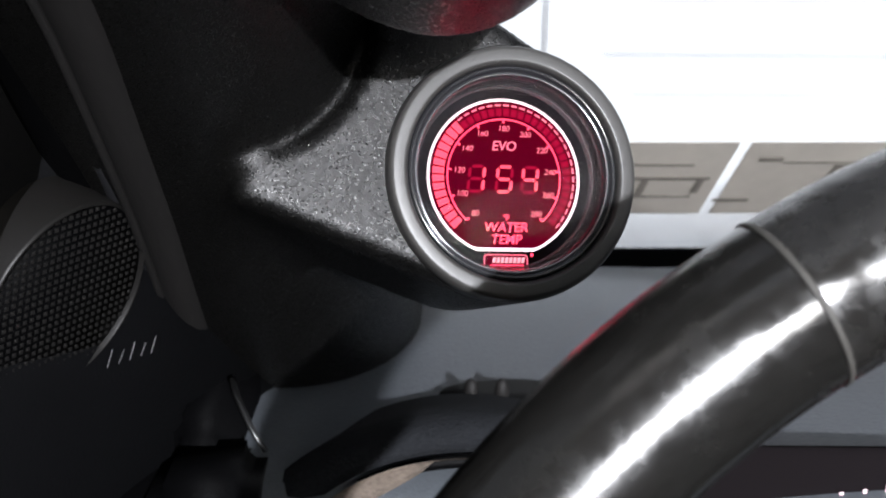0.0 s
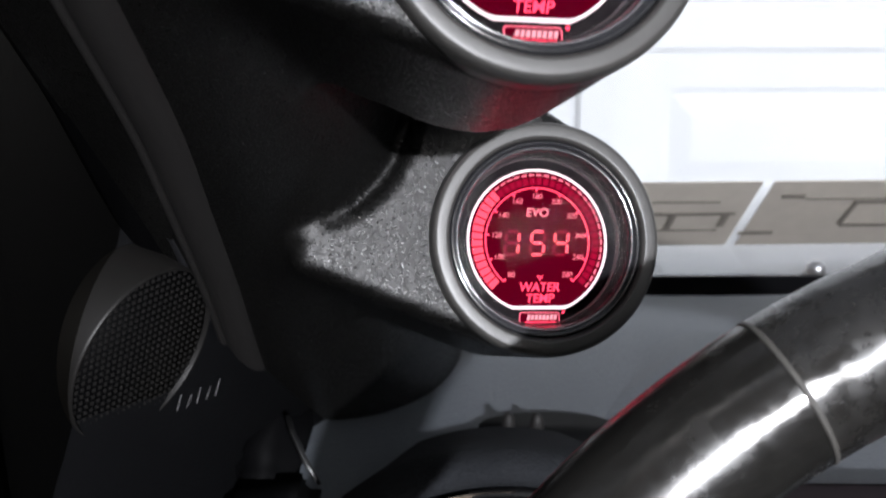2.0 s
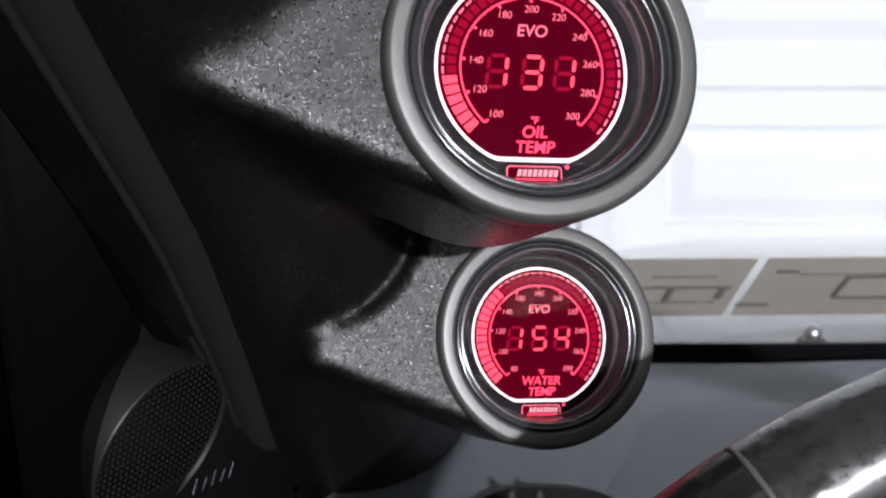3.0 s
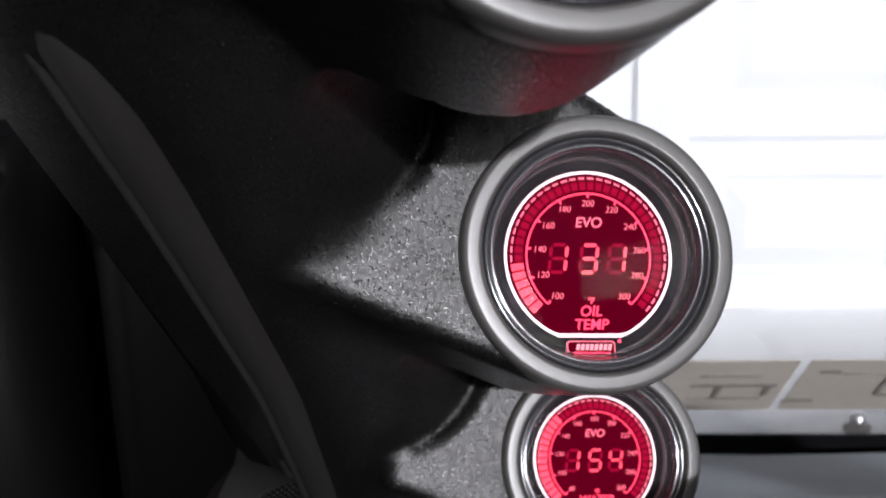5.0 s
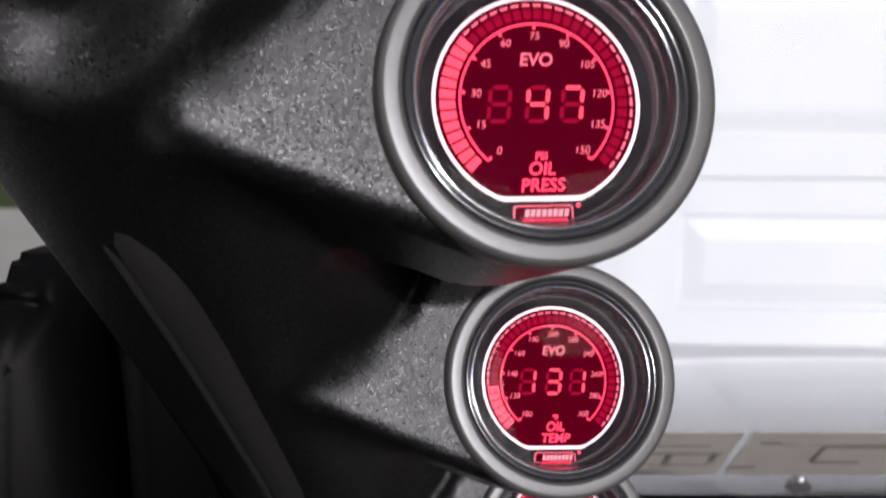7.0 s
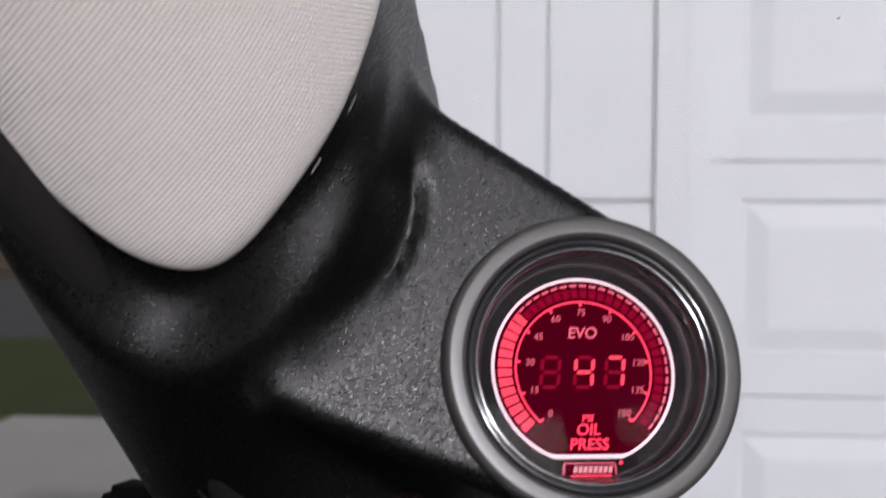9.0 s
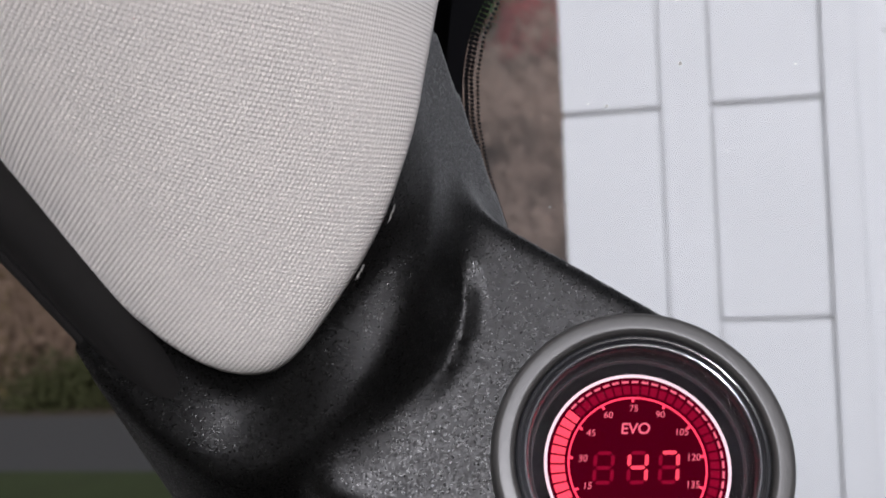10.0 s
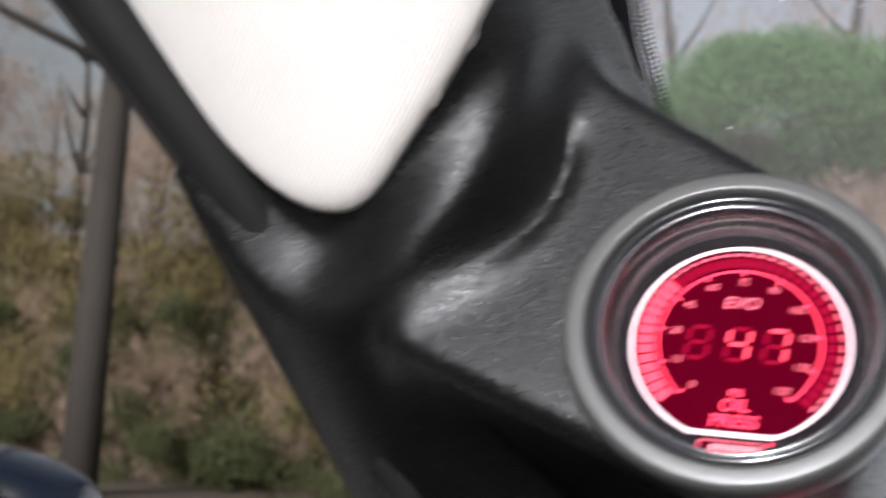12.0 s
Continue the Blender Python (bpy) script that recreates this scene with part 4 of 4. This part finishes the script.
M_MIRROR = mat("mirror_glass", (0.85, 0.87, 0.9), 0.02, metal=1.0)
part("bezel", box(-0.745, -0.555, 0.366, 0.382, -0.074, 0.044, 0.006, 3), M_DARK, mir, "black mirror surround")
part("mirror_glass", box(-0.735, -0.565, 0.3625, 0.367, -0.066, 0.034, 0.001), M_MIRROR, mir, "silvered mirror glass", smooth=False)
part("arm", pipe([(-0.56, 0.43, -0.056), (-0.46, 0.42, -0.10), (-0.36, 0.40, -0.17), (-0.30, 0.38, -0.20)], 0.024, 12), M_DARK, mir)

# ---- cabin shell ----
# unseen roof, rear and sides: added to hold back sky light
RISE = SUN_DIR.z / -SUN_DIR.y       # the roof climbs along the sun's rays, so the beam passes under it
rows = [[(x, y, 0.30 - RISE * y + up) for x in (-0.46, 0.0, 0.4, 0.72)] for y, up in ((-0.06, 0), (-0.9, 0), (-1.80, 0), (-1.80, 0.03), (-0.9, 0.03), (-0.06, 0.03))]
roof = finish("roof", grid_mesh(rows, closed_u=True), M_BOUNCE, smooth=False)
tagged(roof, "unseen beige slope over the seats, added to block sky light", "roof", kind="structure")
rear = finish("shade_wall_rear", box(-0.46, 1.25, -1.80, -1.75, -0.9, 0.42), M_DARK, smooth=False)
tagged(rear, "unseen black wall behind the seats, added to block light", "wall", kind="structure")
# added blocks that narrow the rear opening to the sun beam
part("rear_light_block", box(-0.46, 0.15, -1.80, -1.75, 0.42, 1.15), M_DARK, rear, smooth=False)
part("rear_light_block", box(1.10, 1.25, -1.80, -1.75, 0.42, 1.15), M_DARK, rear, smooth=False)


def side_wall(name, x0, x1, outline, label):
    bm = bmesh.new()
    near = [bm.verts.new((x0, y, z)) for y, z in outline]
    off = [bm.verts.new((x1, y, z)) for y, z in outline]
    bm.faces.new(near)
    bm.faces.new(off[::-1])
    for i in range(len(outline)):
        j = (i + 1) % len(outline)
        bm.faces.new((near[i], off[i], off[j], near[j]))
    bmesh.ops.recalc_face_normals(bm, faces=bm.faces[:])
    return tagged(finish(name, bm, M_DARK, smooth=False), label, "wall", kind="structure")


# side screens outlined to limit the light, not after a real body
side_wall("shade_wall_left", -0.46, -0.43, [(-1.80, -0.9), (-0.42, -0.9), (-0.42, 0.30 + RISE * 0.42), (-1.80, 0.30 + RISE * 1.80)], "unseen black side behind the front door, added to block light")
side_wall("shade_wall_right", 1.20, 1.25, [(-1.80, -0.95), (0.60, -0.95), (0.60, -0.10), (0.20, -0.05), (-0.30, 0.0), (-0.60, 0.30), (-0.35, 0.36), (-0.35, 0.30 + RISE * 0.35), (-1.80, 0.30 + RISE * 1.80)],
          "unseen black passenger side, raised to block side light")
floor_ = finish("floor", box(-0.42, 1.25, -1.75, 0.6, -0.95, -0.90), M_DARK, smooth=False)
tagged(floor_, "black carpeted cabin floor", "floor", kind="structure")
fire = finish("wall_front", box(-0.42, 1.25, 0.53, 0.56, -0.95, -0.22), M_DARK, smooth=False)
tagged(fire, "black bulkhead under the dash", "wall", kind="structure")

# ---- hood ----
rows = []
for i in range(31):
    x = -0.30 + 1.7 * i / 30
    rows.append([(x, y, z - 0.03 * ((x - 0.55) / 0.7) ** 2 - 0.10 * max(0, 0.19 - x)) for y, z in ((0.545, -0.25), (0.56, -0.199), (0.575, -0.193), (0.62, -0.193), (0.75, -0.206), (1.0, -0.26), (1.4, -0.40), (1.5, -0.6))])
hood = finish("car_hood", grid_mesh(rows), M_HOOD)
tagged(hood, "dark blue glossy car hood beyond the windshield", "car hood")
noz = new("washer_nozzle", None)
tagged(noz, "small washer nozzle on the car hood", "washer nozzle")
bm = bmesh.new()
bmesh.ops.create_uvsphere(bm, u_segments=16, v_segments=10, radius=0.005, matrix=Matrix.Translation((0.1895, 0.592, -0.197)))
part("nozzle_head", bm, M_SILVER, noz)
part("nozzle_base", lathe([(0.0001, 0.004), (0.008, 0.002), (0.010, -0.004)], 20), M_DARK, noz).location = (0.1895, 0.592, -0.203)

# ---- outside ----
GZ = -1.12
ground = finish("ground", box(-200, 200, -80, 300, GZ - 0.3, GZ), M_LITTER, smooth=False)
tagged(ground, "brown leaf-covered ground", "ground", kind="structure")
drive = finish("driveway", box(-2.7, 7, -10, 5.4, GZ, GZ + 0.02), M_CONC, smooth=False)
tagged(drive, "pale concrete driveway before the garage", "driveway", kind="structure")
lawn = finish("lawn", box(-60, -0.5, 5.4, 8.0, GZ, GZ + 0.015), M_GRASS, smooth=False)
tagged(lawn, "short green lawn beside the garage", "lawn", kind="structure")
road = finish("road", box(-9.5, 60, 8.0, 12.4, GZ, GZ + 0.012), M_ROAD, smooth=False)
tagged(road, "pale grey asphalt road before the woods", "road", kind="structure")

GY = 3.4
garage = new("garage", None)
tagged(garage, "white garage with panelled walls and sectional door", "garage")
part("wall", box(-0.462, 0.30, GY, GY + 0.25, GZ, 2.7), M_JOINT, garage, smooth=False)
part("wall", box(-0.465, -0.22, GY + 0.25, GY + 7, GZ, 2.7), M_GARAGE, garage, smooth=False)
part("wall", box(0.30, 4.4, GY + 0.02, GY + 0.25, 1.2, 2.7), M_GARAGE, garage, smooth=False)
part("corner_board", box(-0.165, -0.022, GY - 0.040, GY - 0.002, GZ, 2.7, 0.004), M_GARAGE, garage, smooth=False)
part("door_post", box(0.30, 0.392, GY - 0.045, GY + 0.25, GZ, 2.7, 0.004), M_GARAGE, garage, smooth=False)
for x0, x1 in ((-0.465, -0.170), (-0.017, 0.294)):
    for z0, z1 in ((-1.10, -0.617), (-0.603, 0.040), (0.053, 0.683), (0.696, 1.35), (1.364, 2.0)):
        part("wall_panel", box(x0, x1, GY - 0.026, GY - 0.002, z0, z1, 0.005), M_GARAGE, garage, smooth=False)
part("door_stop", box(0.392, 0.467, GY - 0.012, GY + 0.2, GZ, 1.2, 0.006), M_GARAGE, garage, smooth=False)


def embossed(x0, x1, z0, z1, y):
    """A pressed panel: a groove round a broad-bevelled field."""
    rings = []
    for inset, depth in ((0, 0), (0.006, 0.014), (0.016, 0.016), (0.075, 0.002), (0.085, 0.0)):
        rings.append([(x0 + inset, y + depth, z0 + inset), (x1 - inset, y + depth, z0 + inset), (x1 - inset, y + depth, z1 - inset), (x0 + inset, y + depth, z1 - inset)])
    bm = grid_mesh(rings, closed_v=True)
    bm.verts.ensure_lookup_table()
    bm.faces.new([bm.verts[16 + k] for k in range(4)])
    bmesh.ops.recalc_face_normals(bm, faces=bm.faces[:])
    return bm


DY = GY + 0.06
joints = [-1.10, -0.551, 0.169, 0.889, 1.20]
for z0, z1 in zip(joints, joints[1:]):
    za, zb = z0 + 0.002, z1 - 0.002
    pa, pb = z0 + 0.125, z1 - 0.118
    tall = z1 - z0 > 0.5
    sec = box(0.467, 3.4, DY + 0.02, DY + 0.05, za, zb)
    cells = [(0.467, 0.575), (1.80, 1.96), (3.20, 3.4)] if tall else [(0.467, 3.4)]
    for xa, xb in cells:
        bmesh_join(sec, box(xa, xb, DY, DY + 0.021, za, zb, 0.002))
    if tall:
        for xa, xb in ((0.575, 1.80), (1.96, 3.20)):
            bmesh_join(sec, box(xa, xb, DY, DY + 0.021, za, pa, 0.002))
            bmesh_join(sec, box(xa, xb, DY, DY + 0.021, pb, zb, 0.002))
    sec = part("door_section", sec, M_GARAGE, garage, smooth=False)
    if tall:
        for xa, xb in ((0.575, 1.80), (1.96, 3.20)):
            part("pressed_panel", embossed(xa - 0.002, xb + 0.002, pa - 0.002, pb + 0.002, DY + 0.001), M_GARAGE, sec, smooth=False)
part("header", box(0.30, 4.4, GY - 0.035, GY + 0.02, 1.12, 1.30, 0.004), M_GARAGE, garage, smooth=False)
part("eave", box(-0.75, 4.6, GY - 0.45, GY + 7.3, 2.7, 2.85, 0.01), M_BARK, garage, "brown roof edge", smooth=False)

# ---- woods ----
rng = random.Random(4)
rows = []
for i in range(61):
    x = -70 + 140 * i / 60
    low = 1 - 0.7 * min(1, max(0, (-8 - x) / 4))
    rows.append([(x, y, GZ - 0.05 + low * h * (1 + 0.25 * noise.noise((x * 0.2, y * 0.3, 0))) + 0.3 * noise.noise((x * 0.7, y * 0.7, 3)))
                 for y, h in ((13.2, 0), (15, 0.4), (17, 1.8), (19.5, 3.4), (23, 4.3), (30, 4.8), (60, 5.0))])
hill = finish("hillside", grid_mesh(rows), M_LITTER)
tagged(hill, "low brown leaf-covered bank behind the road", "hillside", kind="structure")


def leaf_cloud(name, spots, per, size, material, parent=None, squash=0.8, slim=0.45, upright=0.0):
    vs, fs = [], []
    for (cx, cy, cz, rad) in spots:
        for _ in range(per):
            d = Vector((rng.gauss(0, 1), rng.gauss(0, 1), rng.gauss(0, 1))).normalized() * rad * rng.random() ** 0.45
            c = Vector((cx + d.x, cy + d.y, cz + d.z * squash))
            u = Vector((rng.gauss(0, 1), rng.gauss(0, 1), rng.gauss(0, 1) + upright * rng.choice((-1, 1)))).normalized()
            w = u.orthogonal().normalized()
            k = size * rng.uniform(0.5, 1.3)
            n = len(vs)
            vs += [c - u * k, c + w * k * slim, c + u * k, c - w * k * slim]
            fs.append((n, n + 1, n + 2, n + 3))
    me = bpy.data.meshes.new(name)
    me.from_pydata([tuple(v) for v in vs], [], fs)
    me.materials.append(material)
    ob = new(name, me)
    if parent:
        ob.parent = parent
    return ob


def bare_tree(h, r0, lean):
    t = new("bare_tree", None)
    tagged(t, "tall bare winter tree with grey-brown bark", "tree", "trees behind the road")
    pts = [(lean * (k / 8) ** 1.5 + rng.uniform(-0.05, 0.05), rng.uniform(-0.05, 0.05), h * k / 8) for k in range(9)]
    part("trunk", pipe(pts, lambda f: r0 * (1 - 0.85 * f), 9), M_BARK, t)
    for k in range(16):
        f = rng.uniform(0.25, 0.95)
        base = Vector(pts[int(f * 8)])
        a = rng.uniform(0, 2 * math.pi)
        ln = h * rng.uniform(0.12, 0.26) * (1.2 - f)
        tip = base + Vector((math.cos(a) * ln, math.sin(a) * ln, ln * rng.uniform(0.6, 1.4)))
        mid = (base + tip) / 2 + Vector((0, 0, -0.1 * ln))
        part("limb", pipe([base, mid, tip], lambda q: r0 * 0.32 * (1 - 0.8 * q), 5), M_BARK, t)
    spots = [(rng.uniform(-1, 1) * h * 0.16 + lean * 0.5, rng.uniform(-1, 1) * h * 0.16, h * rng.uniform(0.35, 1.0), h * 0.10) for _ in range(12)]
    leaf_cloud("crown", spots, 200, 0.13, M_TWIG, t, slim=0.05, upright=0.8)
    return t


trees = [bare_tree(10, 0.20, 0.4), bare_tree(12, 0.16, -0.6), bare_tree(8.5, 0.13, 0.2)]
for t, m in zip(trees, (pose(-9.5, 15.5, GZ), pose(-6.8, 17.5, GZ), pose(-4.4, 19, GZ))):
    t.matrix_world = m
for k in range(60):
    x, y = rng.uniform(-34, 5), rng.uniform(15.5, 30)
    copy_thing(trees[k % 3], pose(x, y, GZ, 0, 0, rng.uniform(0, 360)))
near_tree = bare_tree(24, 0.27, -0.5)
near_tree.matrix_world = pose(-12.6, 10.7, GZ)
near_tree["label"] = "thick dark tree trunk beside the road"

spots = [(rng.uniform(-8, -1.5), rng.uniform(14.6, 16), rng.uniform(0.8, 3.9), rng.uniform(0.5, 0.9)) for _ in range(70)]
for _ in range(720):
    x, y = rng.uniform(-34, 6), rng.uniform(14.2, 18.5)
    top = 4.6 + 0.5 * math.sin(x * 0.9) + 0.15 * (y - 14) - 2.2 * min(1, max(0, (-8 - x) / 3))
    if y < 15.2:
        top = min(top, 5.0)
    spots.append((x, y, GZ + rng.uniform(0.05, 1) * top, rng.uniform(0.5, 1.1)))
left = [(rng.uniform(-32, -9), rng.uniform(14.5, 24), rng.uniform(-0.5, 9.5), rng.uniform(0.7, 1.4)) for _ in range(165)]
hedge = leaf_cloud("wood_edge_twigs", left, 190, 0.15, M_TWIG, slim=0.09, upright=1.2)
tagged(hedge, "loose brown twigs and dry leaves between bare trunks", "twigs", kind="stuff")
left = [(rng.uniform(-30, -9), rng.uniform(13.6, 17), GZ + rng.uniform(0.2, 5.5), rng.uniform(0.5, 1.2)) for _ in range(150)]
yellow = leaf_cloud("yellowing_brush", left, 330, 0.07, M_STRAW)
tagged(yellow, "yellow-brown half-bare brush at the wood's edge", "brush", kind="stuff")
far = [(rng.uniform(-14, 3), rng.uniform(18, 24), rng.uniform(3.5, 9.0), rng.uniform(0.7, 1.3)) for _ in range(130)]
tops = leaf_cloud("twig_canopy", far, 170, 0.16, M_TWIG, slim=0.06, upright=1.0)
tagged(tops, "thin pinkish-brown winter twigs against the sky", "treetops", kind="stuff")
brush = leaf_cloud("undergrowth", spots, 820, 0.14, M_TWIG, slim=0.085, upright=1.3)
tagged(brush, "brown leafless thicket at the edge of the woods", "undergrowth", kind="stuff")
spots = [(rng.uniform(-30, -7), rng.uniform(13.8, 15.5), GZ + rng.uniform(0.1, 3.2), rng.uniform(0.3, 0.9)) for _ in range(110)]
spots += [(rng.uniform(-30, -7), rng.uniform(13.2, 13.8), GZ + rng.uniform(0.0, 0.8), rng.uniform(0.3, 0.7)) for _ in range(70)]
shr = leaf_cloud("green_shrubs", spots, 420, 0.05, M_OLIVE)
tagged(shr, "dull olive shrubs along the roadside", "shrubs", kind="stuff")


def evergreen(cx, cy, cz, rad, zs):
    t = new("evergreen_tree", None)
    t.location = (cx, cy, GZ)
    tagged(t, "rounded dense evergreen tree above the brown thicket", "tree")
    part("trunk", pipe([(0, 2.4, 0), (0.05, 1.8, 2.0), (0, 0, cz - GZ)], lambda f: 0.12 * (1 - 0.6 * f), 9), M_BARK, t)
    spots = []
    for _ in range(70):
        d = Vector((rng.gauss(0, 1), rng.gauss(0, 1), rng.gauss(0, 1))).normalized() * rad * 0.8
        spots.append((d.x, d.y, cz - GZ + d.z * zs, rad * 0.28))
    leaf_cloud("crown", spots, 700, 0.035, M_GREEN, t)
    return t


evergreen(-4.15, 14.2, 4.35, 1.8, 0.46)
evergreen(-12.5, 19.0, 5.0, 1.6, 1.2)
spots = [(-2.5 + rng.uniform(-0.5, 0.7), 15.2, 3.8 + rng.uniform(-0.3, 0.3), 0.35) for _ in range(14)]
pk = leaf_cloud("reddish_shrub", spots, 320, 0.04, M_PINKLEAF)
tagged(pk, "reddish-leaved shrub beyond the garage corner", "shrub", kind="stuff")

# dust specks on the windshield
bm = bmesh.new()
for k in range(90):
    ctr = ws(rng.uniform(-0.16, 0.25), rng.uniform(0.30, 0.56), -0.0006)
    rad = rng.uniform(0.0002, 0.0006)
    q0 = rng.uniform(0, 6)
    bm.faces.new([bm.verts.new(ctr + (WX * math.cos(q0 + q * math.pi / 3) * rng.uniform(0.6, 1.4) + WUP * math.sin(q0 + q * math.pi / 3)) * rad) for q in range(6)])
M_DUST = mat("pale_dust", (0.6, 0.58, 0.55), 0.9)
specks = part("glint_and_dust_specks", bm, M_DUST, windshield, smooth=False)
specks["kind"] = "stuff"
